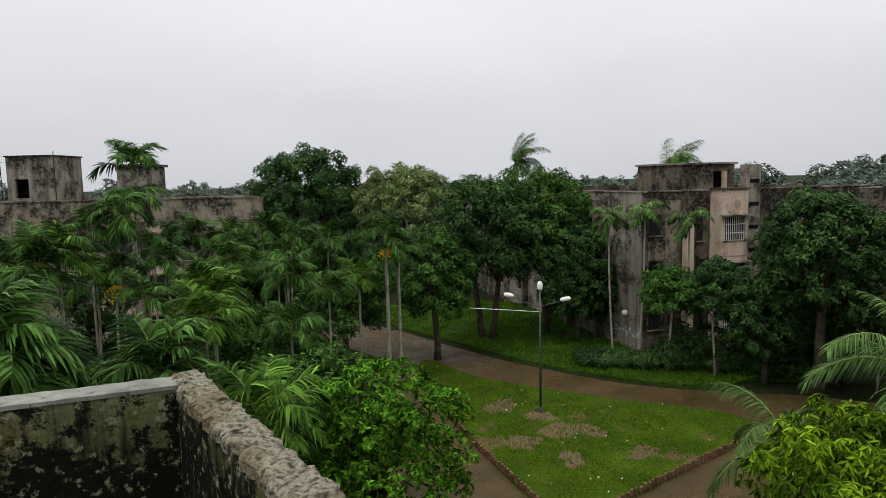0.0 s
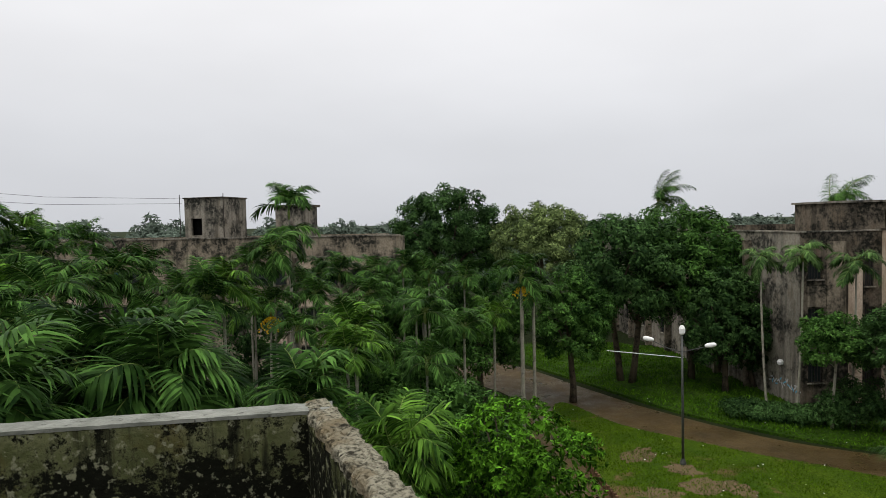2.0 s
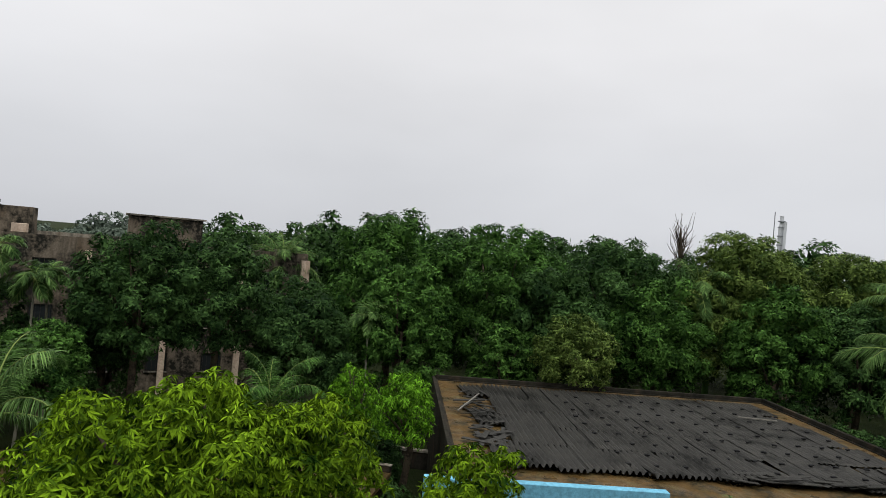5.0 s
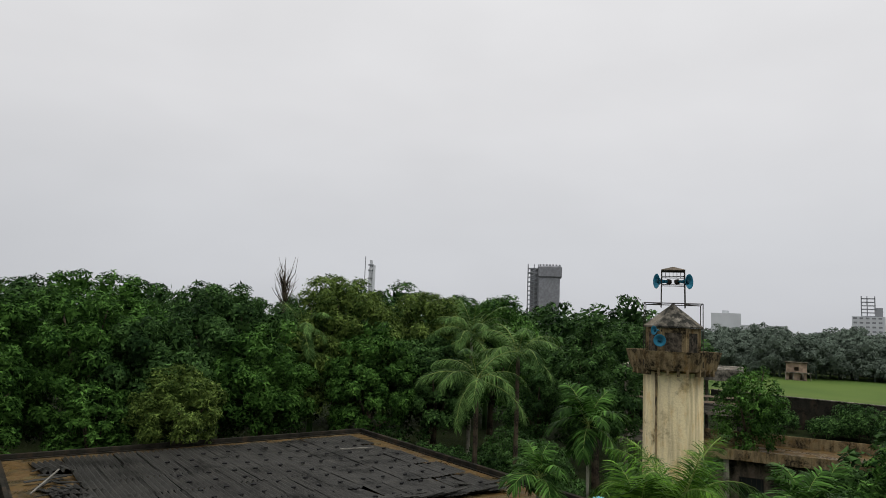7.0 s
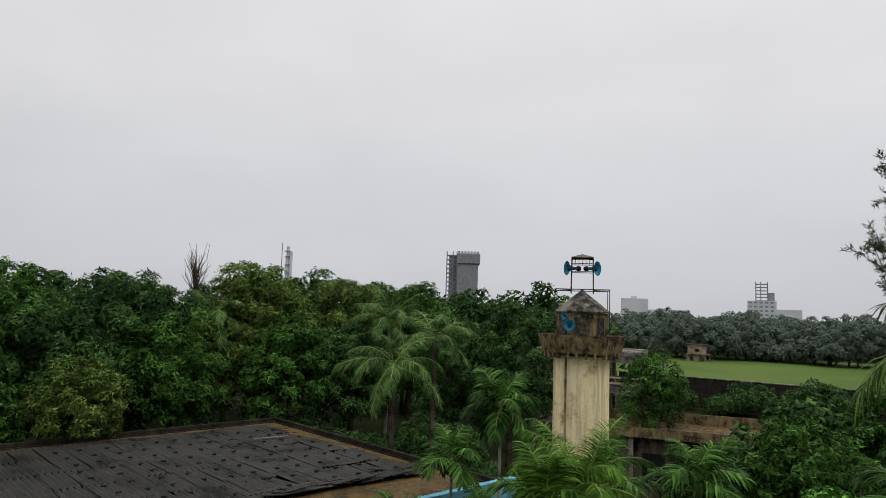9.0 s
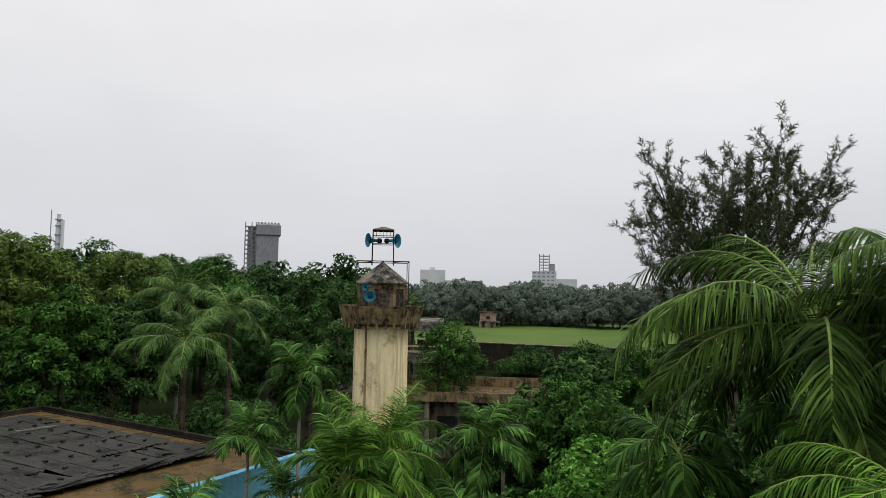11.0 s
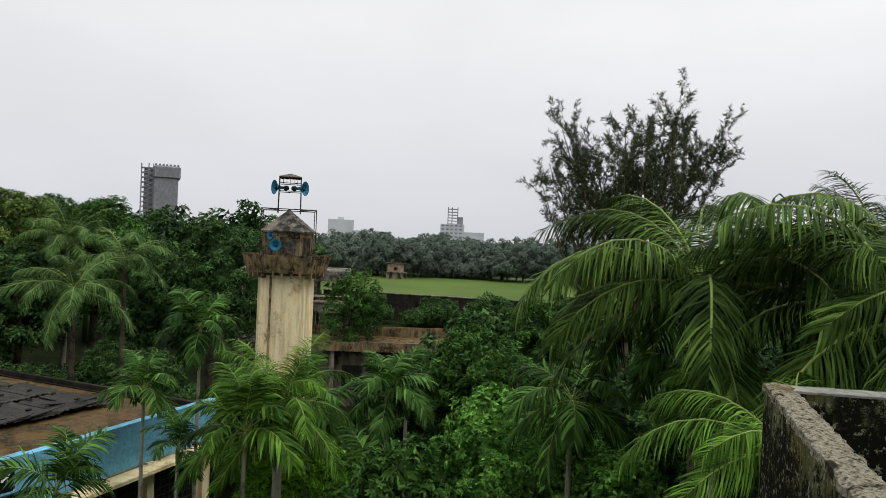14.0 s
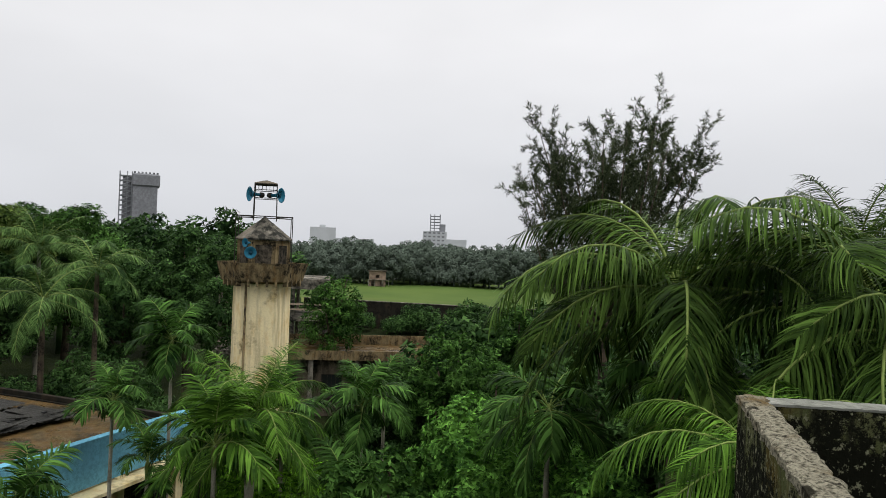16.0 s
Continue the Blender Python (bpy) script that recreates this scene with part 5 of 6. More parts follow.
# ---- trees round the lawn and the flats ----
broad_tree(-15.0, 73.5, 15.8, 6.6, 4, None, LEAF_DARK, 0.5, label="very large dark round-crowned tree", cover=0.9, clump=0.24)
broad_tree(-4.1, 69.9, 13.4, 5.6, 5, None, LEAF_PALE, 0.46, label="large light green flowering tree", cover=0.9, clump=0.24)
broad_tree(3.0, 47.2, 12.4, 4.4, 3.0, None, LEAF_DARK, 0.42, label="tall spreading dark green tree with bare lower trunks", stems=2, thick=0.22, cover=0.75)
broad_tree(7.4, 48.6, 12.4, 3.9, 3.6, None, LEAF_MID, 0.42, label="tall spreading green tree beside the flats", thick=0.22, cover=0.75)
broad_tree(9.0, 45.4, 8.4, 2.6, 1.2, None, LEAF_DARK, 0.36)
broad_tree(11.0, 46.5, 7.6, 2.0, 1.0, None, LEAF_DARK, 0.36)
broad_tree(18.9, 33.2, 11.0, 3.1, 3.6, None, LEAF_DARK, 0.34, label="dense dark tree before the flats")
broad_tree(12.9, 37.9, 6.5, 1.8, 3.2, None, LEAF_MID, 0.26, label="small round-headed tree on a thin pale stem", bark=BARK_PALE, thick=0.08)
broad_tree(15.4, 37.0, 7.0, 1.9, 2.8, None, LEAF_DARK, 0.26, label="small leafy tree on a forked pale stem", bark=BARK_PALE, stems=2, thick=0.07)
broad_tree(17.4, 35.6, 6.2, 2.2, 1.2, None, LEAF_DARK, 0.28)
broad_tree(26.9, 26.9, 11.7, 3.4, 4.0, None, LEAF_DARK, 0.34, label="big spreading dark tree hiding the flats", thick=0.2)
broad_tree(29.6, 24.2, 11.5, 3.0, 4.2, None, LEAF_DARK, 0.34, label="big spreading dark tree hiding the flats", thick=0.2)
broad_tree(24.0, 33.8, 8.3, 2.3, 0.8, None, LEAF_DARK, 0.3)
broad_tree(27.6, 30.0, 9.2, 2.4, 1.0, None, LEAF_DARK, 0.3)
broad_tree(21.0, 35.2, 6.6, 2.0, 0.6, None, LEAF_DARK, 0.3)
broad_tree(22.5, 28.1, 6.9, 2.0, 2.5, None, LEAF_MID, 0.28)
broad_tree(32.2, 20.4, 8.6, 2.9, 2.0, None, LEAF_DARK, 0.32)
broad_tree(35.0, 22.5, 9.5, 2.8, 2.0, None, LEAF_DARK, 0.34)
# trees behind the hall
broad_tree(41.6, 19.3, 13.8, 4.8, 2.5, None, LEAF_MID, 0.4, label="huge domed mango tree with clumped leaves", cover=0.9, clump=0.24)
broad_tree(44.2, 12.6, 14.1, 5.0, 3, None, LEAF_MID, 0.4, label="huge domed mango tree with clumped leaves", cover=0.9, clump=0.24)
broad_tree(36.6, 16.2, 10.6, 3.2, 2.5, None, LEAF_MID, 0.34, clump=0.28)
broad_tree(42.6, 8.6, 11.4, 3.8, 2.5, None, LEAF_DARK, 0.38)
broad_tree(49.9, 4.8, 13.7, 4.8, 2.5, None, LEAF_DARK, 0.42)
broad_tree(45.6, 2.2, 10.6, 3.5, 2.5, None, LEAF_MID, 0.38)
broad_tree(51.8, -3.2, 14.7, 5.2, 2.5, None, LEAF_LIGHT, 0.42, label="large olive-green tree with an uneven crown")
broad_tree(46.5, -5.0, 11.0, 3.2, 2.5, None, LEAF_MID, 0.38)
broad_tree(54.5, -10.5, 14.2, 4.6, 2.5, None, LEAF_LIGHT, 0.42, label="large olive-green tree with an uneven crown")
broad_tree(48.4, -10.0, 10.5, 3.4, 2.5, None, LEAF_DARK, 0.38)
broad_tree(57.5, -17.0, 14.2, 4.4, 2.5, None, LEAF_MID, 0.44)
broad_tree(44.5, -16.8, 10.4, 3.0, 2.5, None, LEAF_DARK, 0.36)
broad_tree(41.6, -19.6, 12.2, 3.1, 3.5, None, LEAF_DARK, 0.36, label="dark glossy tree beside the tower")
broad_tree(52.0, -28.0, 12.2, 3.8, 2.5, None, LEAF_DARK, 0.42)
broad_tree(37.6, 6.0, 8.7, 2.3, 4.0, None, LEAF_LIGHT, 0.3, label="small yellow-green tree by the hall")
broad_tree(39.5, 10.5, 7.6, 2.2, 2, None, LEAF_MID, 0.34)
# towards the field
broad_tree(38.5, -28.6, 9.3, 2.3, 3.4, None, LEAF_MID, 0.34, 0.4, 0.6, label="airy light green tree beside the tower")
broad_tree(18.3, -19.8, 8.5, 1.9, 2.5, None, LEAF_MID, 0.26, label="leafy pale green garden tree")
broad_tree(15.2, -18.6, 7.8, 1.7, 2.5, None, LEAF_MID, 0.24)
broad_tree(20.6, -18.6, 6.8, 1.9, 1.5, None, LEAF_DARK, 0.24)
broad_tree(29.5, -33.4, 8.3, 2.6, 2, None, LEAF_DARK, 0.34)
broad_tree(24.6, -31.6, 8.4, 2.4, 2, None, LEAF_MID, 0.32)
broad_tree(20.5, -33, 8.8, 2.6, 2, None, LEAF_LIGHT, 0.32)
broad_tree(10.0, -12.6, 8.4, 2.3, 3.0, None, LEAF_LIME, 0.125, 0.48, 0.5, label="bushy bright green lime tree", droop=0.2, fine=True)
broad_tree(8.2, -13.2, 7.7, 1.7, 3.0, None, LEAF_LIME, 0.125, 0.48, 0.5, label="bushy bright green lime tree", droop=0.2, fine=True)
broad_tree(11.4, -10.4, 6.8, 2.0, 2.5, None, LEAF_MID, 0.17, 0.45, 0.6, droop=0.2, fine=True)
broad_tree(6.4, -11.4, 7.7, 1.0, 3.5, None, LEAF_LIME, 0.125, 0.48, 0.5, label="bushy bright green lime tree", droop=0.2, fine=True)
# below the camera's roof
broad_tree(-2.0, 19.6, 6.4, 2.65, 0.7, None, LEAF_LITCHI, 0.16, 0.38, 0.5, 0.18, label="round dense litchi tree with glossy bright leaves", droop=0.7, fine=True)
broad_tree(10.2, 9.2, 8.8, 2.9, 4.8, None, LEAF_MANGO, 0.175, 0.25, 0.5, 0.24, label="mango tree with drooping yellow-green young leaves", droop=1.0, fine=True)
broad_tree(7.2, 11.4, 7.4, 1.8, 4.6, None, LEAF_MANGO, 0.175, 0.25, 0.5, 0.3, label="mango tree with drooping yellow-green young leaves", droop=1.0, fine=True)
broad_tree(12.6, 7.4, 8.3, 1.6, 4.6, None, LEAF_MANGO, 0.175, 0.25, 0.5, 0.3, label="mango tree with drooping yellow-green young leaves", droop=1.0, fine=True)
broad_tree(13.4, 4.0, 7.7, 1.2, 4.6, None, LEAF_MANGO, 0.175, 0.25, 0.5, 0.34, label="mango tree with drooping yellow-green young leaves", droop=1.0, fine=True)
broad_tree(24.9, 10.6, 6.6, 1.3, 3.2, None, LEAF_BRIGHT, 0.26, 0.3, 0.7, droop=1.0, label="slim tree hung with long drooping leaves")
broad_tree(24.9, 13.0, 6.4, 1.1, 3.2, None, LEAF_BRIGHT, 0.26, 0.3, 0.7, droop=1.0, label="slim tree hung with long drooping leaves")
broad_tree(-0.6, 42.0, 8.6, 2.6, 2.2, None, LEAF_MID, 0.32, label="leafy green tree leaning over the road")
broad_tree(-6.4, 41.5, 8.8, 3.2, 1.5, None, LEAF_MID, 0.34)
broad_tree(-12.0, 43.5, 8.6, 3.2, 1.5, None, LEAF_MID, 0.34)
broad_tree(-7.2, 28.5, 5.6, 2.4, 0.6, None, LEAF_MID, 0.28)

# undergrowth beneath the palms and along the walls
rng0 = random.Random(21)
for k in range(30):
    az, d = rng0.uniform(8, 58), rng0.uniform(15, 40)
    px, py = polar(az, d)
    high, wide = 3.2 + 0.075 * d + rng0.uniform(-0.8, 1.2), rng0.uniform(1.5, 2.6)
    if math.hypot(px + 1.7, py - 18.6) < 4.4:
        continue
    shrub(px, py, high, wide, (LEAF_MID, LEAF_DARK, LEAF_MID)[k % 3], 0.2 + 0.004 * d)
for k in range(18):
    az, d = rng0.uniform(-160, -124), rng0.uniform(17, 34)
    px, py = polar(az, d)
    shrub(px, py, 3.0 + rng0.uniform(-0.6, 1.6), rng0.uniform(1.4, 2.2), (LEAF_MID, LEAF_DARK)[k % 2], 0.24)
for k in range(14):
    az, d = rng0.uniform(-66, -38), rng0.uniform(22, 32)
    px, py = polar(az, d)
    shrub(px, py, rng0.uniform(2.2, 4.2), rng0.uniform(1.3, 2.2), LEAF_DARK, 0.26)
for k in range(10):
    shrub(9 + 1.3 * k + rng0.uniform(-0.5, 0.5), 40.2 - 0.55 * k + rng0.uniform(-0.6, 0.6), rng0.uniform(0.9, 2.2) + (1.9 if k > 3 else 0), rng0.uniform(0.9, 1.5), LEAF_DARK, 0.24)

for k in range(9):
    shrub(47 + 3.2 * k + rng0.uniform(-1, 1), -73.5 + 2.33 * k + rng0.uniform(-1, 1), rng0.uniform(2.4, 4.4), rng0.uniform(1.8, 3.0), LEAF_DARK, 0.5)
for x, y, top in ((41.2, -8.8, 4.2), (38.0, -10.4, 4.4), (34.6, -11.8, 4.0), (31.2, -13.2, 4.2), (27.8, -14.0, 3.6), (44.6, -6.0, 4.6), (36.4, -14.0, 5.0), (40.5, -13.0, 5.2), (32.5, -17.0, 4.6)):
    shrub(x, y, top, 1.9, LEAF_DARK, 0.3)

# ---- areca palms ----
for x, y, top, ln in ((-14.8, 29.5, 8.8, 2.4), (-8.0, 22.6, 8.8, 2.6), (-14.2, 23.0, 9.9, 2.7), (-4.7, 35.7, 7.3, 2.2), (-10.0, 40.8, 8.3, 2.5), (-11.3, 34.2, 8.8, 2.5), (-13.3, 31.3, 9.1, 2.4), (-25.5, 23.9, 13.2, 2.5), (-25.7, 26.6, 12.6, 2.4), (-24.7, 28.9, 11.9, 2.4), (-14.0, 23.9, 10.3, 2.6), (-7.6, 20.6, 8.3, 2.4), (-7.0, 29.2, 8.5, 2.4), (-18.5, 27.5, 9.6, 2.5), (-21.0, 24.5, 10.2, 2.6), (-9.6, 27.0, 7.4, 2.3), (-16.5, 37.5, 9.0, 2.4), (-20.5, 33.5, 9.4, 2.4), (-12.6, 27.6, 7.8, 2.3), (-17.2, 24.2, 8.8, 2.4), (-6.0, 25.2, 7.0, 2.2), (-11.2, 30.4, 8.2, 2.3), (-8.4, 33.0, 8.0, 2.3), (-16.2, 30.6, 8.6, 2.4), (-22.6, 22.0, 10.4, 2.5), (-5.6, 31.4, 7.4, 2.2)):
    palm("areca", x, y, top, ln * 0.92, (PALM, PALM, PALM_BRIGHT)[int(-x * 7) % 3], 14, lean=0.3, group="areca palm grove", fruit=(x in (-14.8, -25.5)))
for x, y, top in ((-22.5, 19.5, 11.6), (-24.5, 21.5, 12.4), (-23.2, 24.6, 11.8), (-21.5, 26.8, 10.8), (-26.5, 22.5, 12.6), (-22.0, 29.8, 10.6), (-19.0, 20.5, 10.4), (-24.2, 17.0, 11.8), (-28.0, 27.0, 12.2), (-18.4, 17.6, 9.8)):
    palm("areca", x, y, top, 2.9, PALM, 16, lean=0.3, group="areca palm grove", ages=(0, 5))
for x, y, top in ((-13.6, 35.8, 9.9), (-12.0, 36.6, 9.8), (-10.2, 37.2, 10.0), (-8.8, 37.8, 9.6), (-6.8, 38.4, 9.2), (-15.2, 37.2, 9.8), (-17.8, 33.2, 10.6)):
    palm("areca", x, y, top, 2.3, PALM, 14, lean=0.3, group="areca palm grove", ages=(0, 4))
palm("areca", -14.6, 29.6, 11.6, 2.4, PALM, 16, "areca palm hung with old drooping fronds", lean=0.2, ages=(1, 5))
palm("areca", -16.0, 34.5, 13.9, 3.0, PALM, 12, "tall areca palm standing above the grove", lean=0.3, ages=(0, 2))
palm("areca", -15.6, 33.6, 12.4, 2.6, PALM, 14, "areca palm hung with old drooping fronds", lean=0.2, ages=(2, 5))
palm("areca", -3.2, 35.9, 9.8, 2.5, PALM, 12, "areca palm with a pale trunk and orange fruit", fruit=True, rad=0.1)
palm("areca", -2.6, 36.4, 8.6, 2.2, PALM, 10, rad=0.08)
for x, y, top in ((10.2, 41.3, 10.0), (12.0, 39.8, 10.4), (14.2, 38.5, 9.9), (23.2, 32.6, 10.9), (23.9, 30.8, 9.5), (25.4, 31.7, 9.5), (22.4, 33.6, 9.9), (33.9, 17.1, 8.5)):
    palm("areca", x, y, top, 2.0, PALM_PALE, 13, "thin areca palm on a tall pale trunk by the flats", lean=0.35, group="areca palms by the flats", ages=(1, 5))
for x, y, top, ln, n in ((-11.6, 10.6, 9.6, 2.5, 20), (-10.1, 14.2, 9.3, 2.5, 22), (-13.2, 15.5, 9.2, 2.4, 20), (-8.2, 18.2, 7.6, 2.1, 18), (-14.6, 12.0, 9.4, 2.4, 18)):
    palm("broad", x, y, top, ln, PALM_BRIGHT if n == 14 else PALM, n, "broad-leaved palm with glossy arching fronds", group="broad-leaved palms", ages=(0, 4))
palm("areca", -5.0, 17.2, 6.8, 3.0, PALM_BRIGHT, 22, "young areca palm with bright arching fronds", ages=(0, 4), hub=5.0)
for x, y, top, ln, n in ((21.4, -7.9, 7.4, 2.0, 14), (22.6, -10.2, 9.1, 2.3, 15), (16.3, -4.2, 6.6, 2.1, 10), (15.6, -13.0, 7.8, 2.3, 16), (19.6, -8.3, 5.8, 1.7, 10), (17.5, -15.5, 7.3, 2.0, 11)):
    palm("areca", x, y, top, ln, PALM, n, "areca palm with stiff bright green fronds", group="areca palms by the hall", ages=(0, 4))

# ---- coconut palms ----
palm("coconut", 6.6, 61.6, 15.2, 3.6, PALM, 18, "coconut palm blown by the wind above the trees", gust=-20, ages=(0, 4))
palm("coconut", 19.1, 56.9, 14.3, 3.6, PALM, 18, "coconut palm blown by the wind behind the flats", gust=-20, ages=(0, 4))
palm("coconut", 12.4, 17.2, 8.3, 3.2, PALM_PALE, 14, "young coconut palm with long pale drooping leaves", ages=(0, 4))
palm("coconut", 9.8, 18.8, 5.6, 2.8, PALM_PALE, 10, "young coconut palm with long pale drooping leaves", ages=(1, 4))
palm("coconut", 42.9, 29.3, 11.9, 3.6, PALM_PALE, 20)
palm("coconut", 34.8, -9.4, 9.6, 3.5, PALM_PALE, 15, ages=(1, 4), hub=8.4, bark=BARK)
palm("coconut", 37.9, -12.7, 11.2, 3.5, PALM_PALE, 14, ages=(1, 4), hub=9.6, bark=BARK)
palm("coconut", 48.4, -12.6, 13.0, 4.0, PALM_PALE, 20)
palm("coconut", 50.0, -0.3, 12.7, 3.8, PALM_PALE, 18)
palm("coconut", 15.4, -9.2, 9.0, 2.7, PALM_BRIGHT, 22, "young coconut palm before the tower", ages=(0, 5), hub=6.9)
for x, y, top in ((17.6, -9.4, 7.2), (17.4, -11.4, 7.4), (13.2, -10.6, 6.2), (19.4, -12.6, 6.8)):
    palm("areca", x, y, top, 2.3, PALM, 13, "areca palm with stiff bright green fronds", group="areca palms by the hall")
for x, y, top, r in ((17.2, -10.2, 5.4, 1.4), (18.8, -11.6, 5.6, 1.5), (14.6, -6.2, 3.4, 1.3), (16.2, -7.4, 3.0, 1.2), (18.6, -10.4, 3.2, 1.4), (13.0, -8.4, 4.0, 1.4), (12.6, -6.0, 3.2, 1.3), (20.5, -14.5, 3.8, 1.7)):
    shrub(x, y, top, r, LEAF_BRIGHT, 0.2)
palm("areca", 14.2, -7.6, 8.0, 2.4, PALM_BRIGHT, 13, "areca palm with stiff bright green fronds", group="areca palms by the hall")
palm("coconut", 5.05, -11.2, 13.4, 3.7, PALM_GLOSSY, 32, "big coconut palm with long glossy drooping leaves", ages=(1, 4), hub=10.8, bark=BARK)
palm("coconut", 1.85, -10.8, 13.4, 3.6, PALM_GLOSSY, 34, "big coconut palm with long glossy drooping leaves", ages=(1, 4), hub=10.6, bark=BARK)
palm("coconut", 3.5, -15.8, 14.0, 2.6, PALM_GLOSSY, 14, "coconut palm with stiff upright young leaves", ages=(0, 2), hub=11.5, bark=BARK)
palm("coconut", 2.25, -7.4, 11, 2.1, PALM_BRIGHT, 13, "young coconut palm close to the roof parapet", ages=(1, 3), hub=9.35, bark=BARK)
palm("areca", 4.3, -10.2, 10.0, 1.5, PALM_BRIGHT, 12, "small bright areca palm between coconut palms", ages=(0, 4))
palm("areca", 7.9, -11.6, 9.4, 2.2, PALM, 13, "dark areca palm under the coconut palms", ages=(1, 5))
palm("areca", 6.4, -13.6, 10.2, 2.3, PALM, 13, "dark areca palm under the coconut palms", ages=(1, 5))
broad_tree(5.4, -14.6, 9.6, 2.1, 3.0, None, LEAF_DARK, 0.24, label="dark dense tree under the coconut palms")
broad_tree(3.0, -14.4, 9.8, 2.0, 3.0, None, LEAF_DARK, 0.24, label="dark dense tree under the coconut palms")
broad_tree(8.4, -16.2, 9.0, 2.0, 2.5, None, LEAF_DARK, 0.24, label="dark dense tree under the coconut palms")
palm("coconut", 15.9, -1.7, 7.4, 1.7, PALM_PALE, 9, "young palm with upright pale leaves", rad=0.05, ages=(0, 3), hub=5.3)
palm("coconut", 16.6, 11.4, 7.9, 2.2, PALM, 14)


# ---- the feathery tree against the sky ----
def feathery_tree(x, y):
    """Steep limbs that fan out from a short trunk, each with rising branchlets that carry tufts of needles."""
    ob = thing("casuarina_tree", x, y, 0, "tall feathery casuarina with thin see-through branches", "tree")
    rng = np.random.default_rng(77)
    trunk = part("trunk", tube([(0, 0, -0.1), (0.2, 0.1, 4), (0, 0.3, 8), (0.2, 0.2, 12)], [0.28, 0.22, 0.16, 0.08], 9, BARK, "trunk"), None, ob)
    B, A, Nn, L = [], [], [], []
    up = np.array([0, 0, 1.0])
    for k in range(26):
        a = k * 2.4 + rng.random() * 0.4
        lift = k / 25
        out = (4.6 - 1.8 * lift) * (0.7 + 0.45 * rng.random())
        p0 = np.array([0.1, 0.2, 7.0 + 4.6 * lift])
        p2 = np.array([math.cos(a) * out, math.sin(a) * out, 14.6 + 2.6 * rng.random() + 0.8 * lift - 0.12 * out])
        p1 = p0 * 0.5 + p2 * 0.5 + np.array([math.cos(a), math.sin(a), -1.0]) * 0.12 * out
        limb = part("limb", tube([p0, p1, p2], [0.065, 0.045, 0.012], 5, BARK, "limb"), None, trunk)
        for j in range(21):
            u = 0.22 + 0.78 * (j + rng.random()) / 21
            q = p0 * (1 - u) ** 2 + 2 * p1 * u * (1 - u) + p2 * u * u
            d = unit((p2 - p0) / np.linalg.norm(p2 - p0) * 0.7 + rng.normal(size=3) * 0.6 + up * 0.45)
            sl = (0.75 + 0.8 * rng.random()) * (1.2 - 0.35 * u)
            tip = q + d * sl + up * 0.1
            for m in range(12):
                v = 0.15 + 0.85 * (m + rng.random()) / 12
                e = q + (tip - q) * v
                g = unit(d + rng.normal(size=3) * 0.6 + up * 0.15)
                n = 11
                B.append(e + g * 0.22 * rng.random((n, 1)) + rng.normal(size=(n, 3)) * 0.035)
                A.append(unit(g + rng.normal(size=(n, 3)) * 0.6))
                Nn.append(unit(rng.normal(size=(n, 3))))
                L.append(0.12 + 0.12 * rng.random(n))
    ln = np.concatenate(L)
    v, t = blades(np.concatenate(B), np.concatenate(A), np.concatenate(Nn), ln, ln * 0.2)
    part("needles", triangles_mesh("needles", v, t, LEAF_NEEDLE), None, ob, "fine dark grey-green needles")
    return ob


feathery_tree(14.85, -25.7)


def bare_tree(x, y, base, top):
    ob = thing("bare_tree", x, y, 0, "leafless grey tree standing above the crowns", "tree")
    rng = np.random.default_rng(5)
    trunk = part("trunk", tube([(0, 0, -0.1), (0.2, 0, base), (0.1, 0.1, base + 1.5)], [0.22, 0.16, 0.06], 7, BARK, "trunk"), None, ob)
    for k in range(54):
        a, out = k * 2.4, 0.3 + 0.9 * rng.random()
        p0 = np.array([0.15, 0.05, base - 1 + 2 * rng.random()])
        p2 = p0 + np.array([math.cos(a) * out, math.sin(a) * out, (top - base) * (0.4 + 0.6 * rng.random())])
        part("limb", tube([p0, (p0 + p2) / 2 + rng.normal(size=3) * 0.15, p2], [0.045, 0.028, 0.012], 4, BARK, "limb"), None, trunk)
    return ob


bare_tree(53, 1.2, 12.6, 15.2)


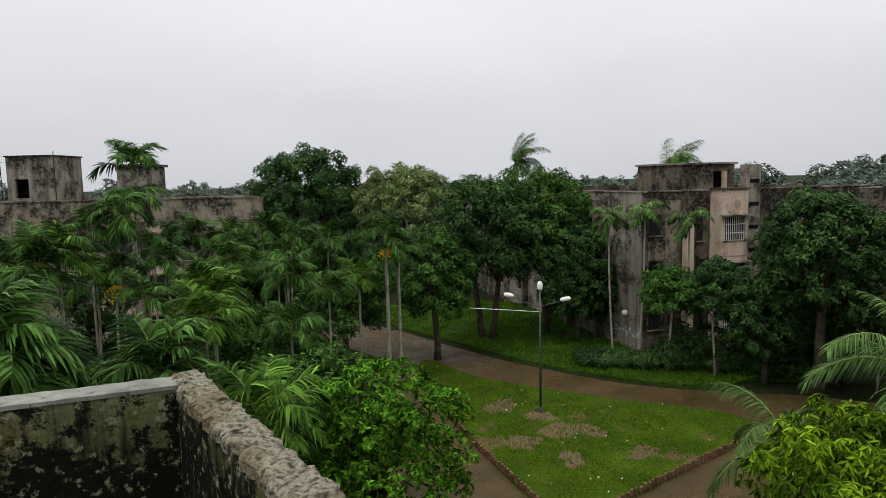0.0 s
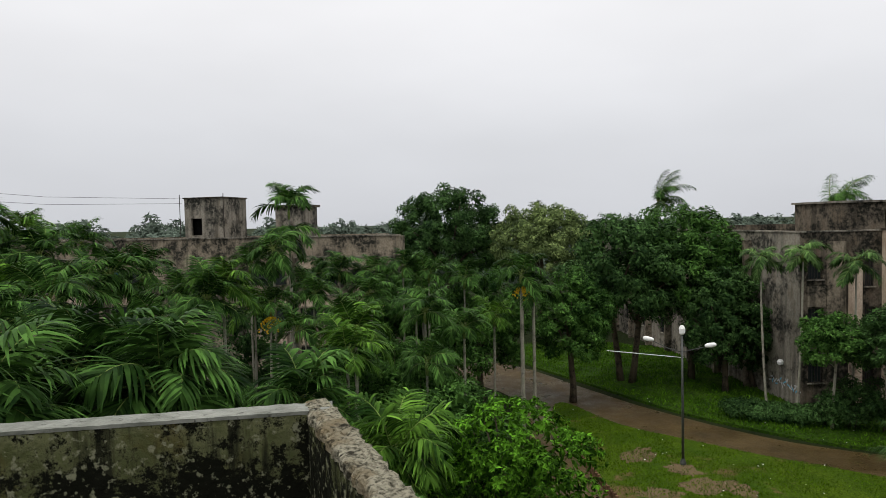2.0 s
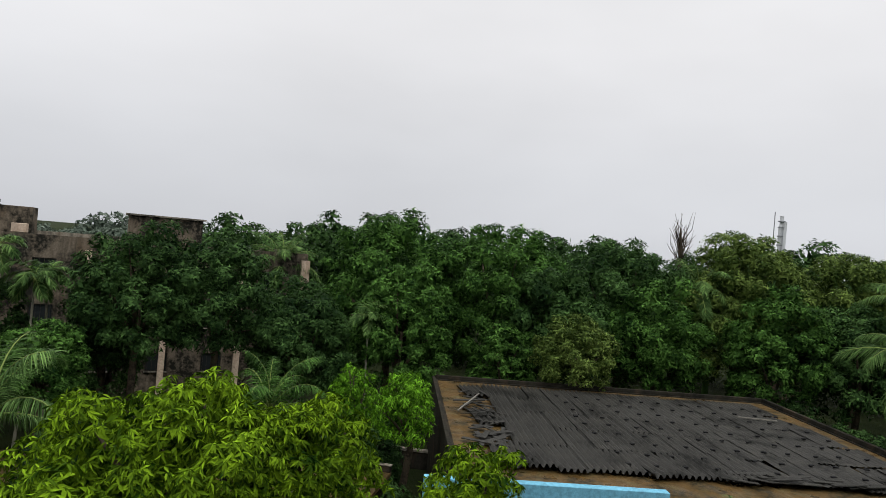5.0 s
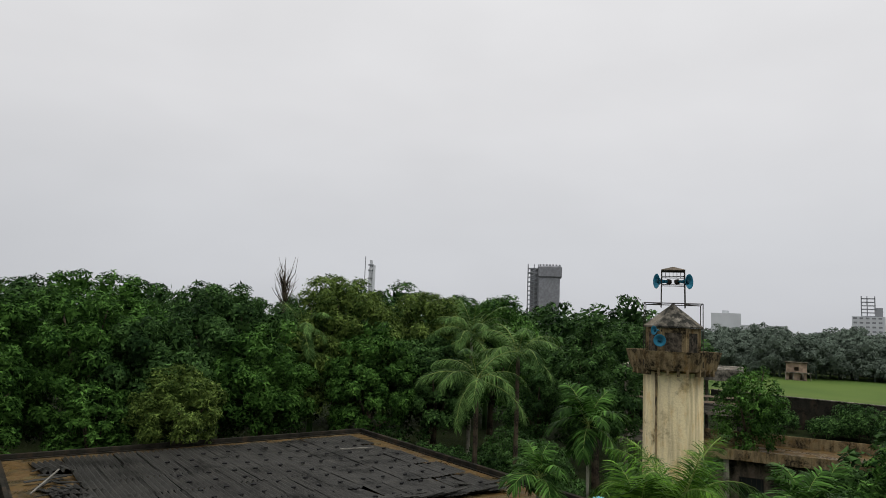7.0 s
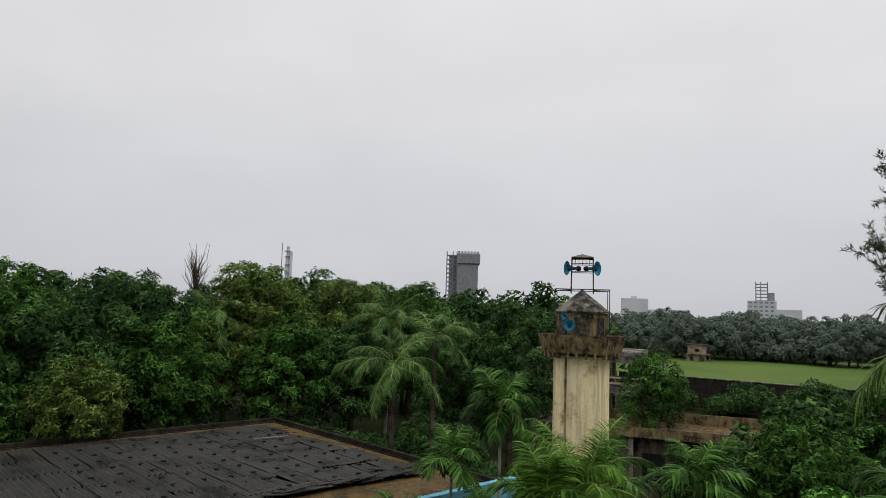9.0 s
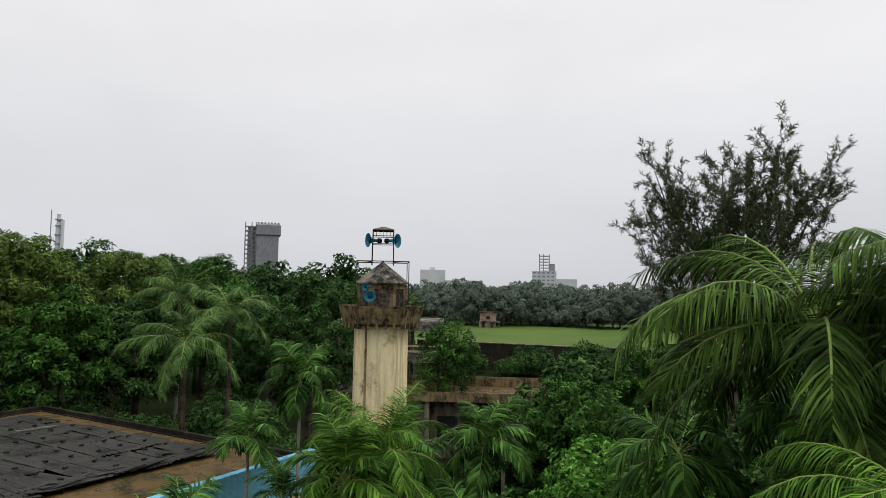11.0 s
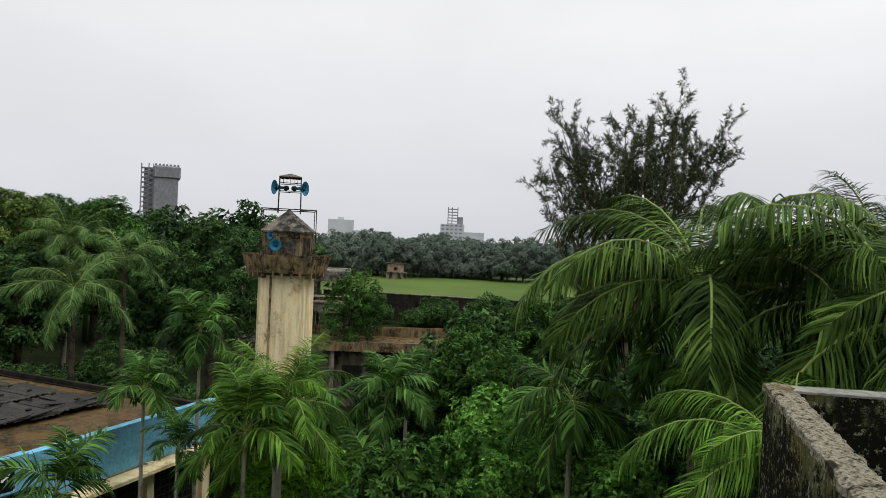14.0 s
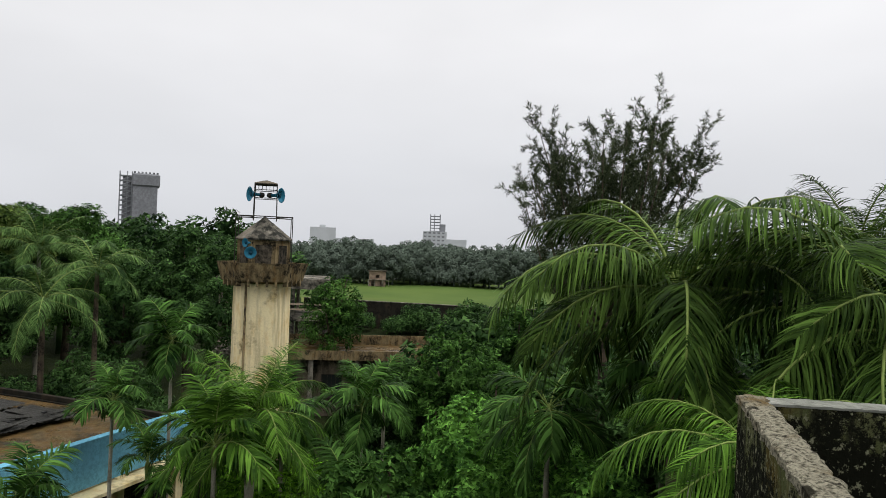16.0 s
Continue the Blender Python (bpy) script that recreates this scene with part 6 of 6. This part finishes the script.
# ---- far woods ----
def woods(name, rows, label, seed, size, material):
    rng = np.random.default_rng(seed)
    V, T, n = [], [], 0
    for az0, az1, d0, d1, count, top0, top1, r0, r1 in rows:
        for k in range(count):
            az, d = az0 + (az1 - az0) * (k + rng.random()) / count, d0 + (d1 - d0) * rng.random()
            x, y = polar(az, d)
            top, r = top0 + (top1 - top0) * rng.random(), r0 + (r1 - r0) * rng.random()
            c, rad = crown_clumps(rng, r, top * 0.46, r * 0.3, 26)
            v, t = clump_leaves(rng, c + np.array([x, y, top * 0.54]), rad, max(0.4, size * d / 115), 0.7, 0.55, heart=np.array([x, y, top * 0.4]))
            V.append(v), T.append(t + n)
            n += len(v)
            tv, tf = tube_data([(x, y, -0.1), (x, y, top * 0.5)], [0.3, 0.2], 5)
            V.append(np.array(tv))
            T.append(np.array([(q[0], q[i], q[i + 1]) for q in tf for i in range(1, len(q) - 1)]) + n)
            n += len(tv)
    return tagged(new(name, triangles_mesh(name, np.concatenate(V), np.concatenate(T), material)), label, "woods", kind="stuff")


woods("field_woods", ((-121, -164, 203, 208, 40, 5, 8, 4, 6), (-121, -164, 198, 222, 44, 10, 13.5, 5, 7.5), (-121, -164, 225, 260, 24, 12, 14.5, 6, 9)), "long hazy belt of trees beyond the field", 41, 0.33, LEAF_HAZED)
woods("town_woods", ((66, -10, 95, 140, 22, 9, 12.3, 5, 7), (-10, -62, 85, 120, 18, 10, 13.2, 5, 6.5), (66, -70, 150, 230, 26, 11.5, 15.5, 7, 10)), "hazy woods on the horizon behind the flats", 42, 0.6, LEAF_HAZED)
woods("hall_woods", ((-50, -122, 62, 90, 32, 12.2, 15.0, 4.2, 6), (-58, -122, 95, 150, 16, 14, 17, 5, 7)), "dense green woods behind the hall", 43, 0.6, LEAF_DARK)
woods("garden_woods", ((-138, -178, 34, 60, 20, 6.5, 9.0, 2.6, 4.0), (-172, -200, 16, 40, 14, 7, 10, 2.4, 3.6)), "dense dark trees between gardens and field", 44, 0.8, LEAF_DARK)
lawn_edging()
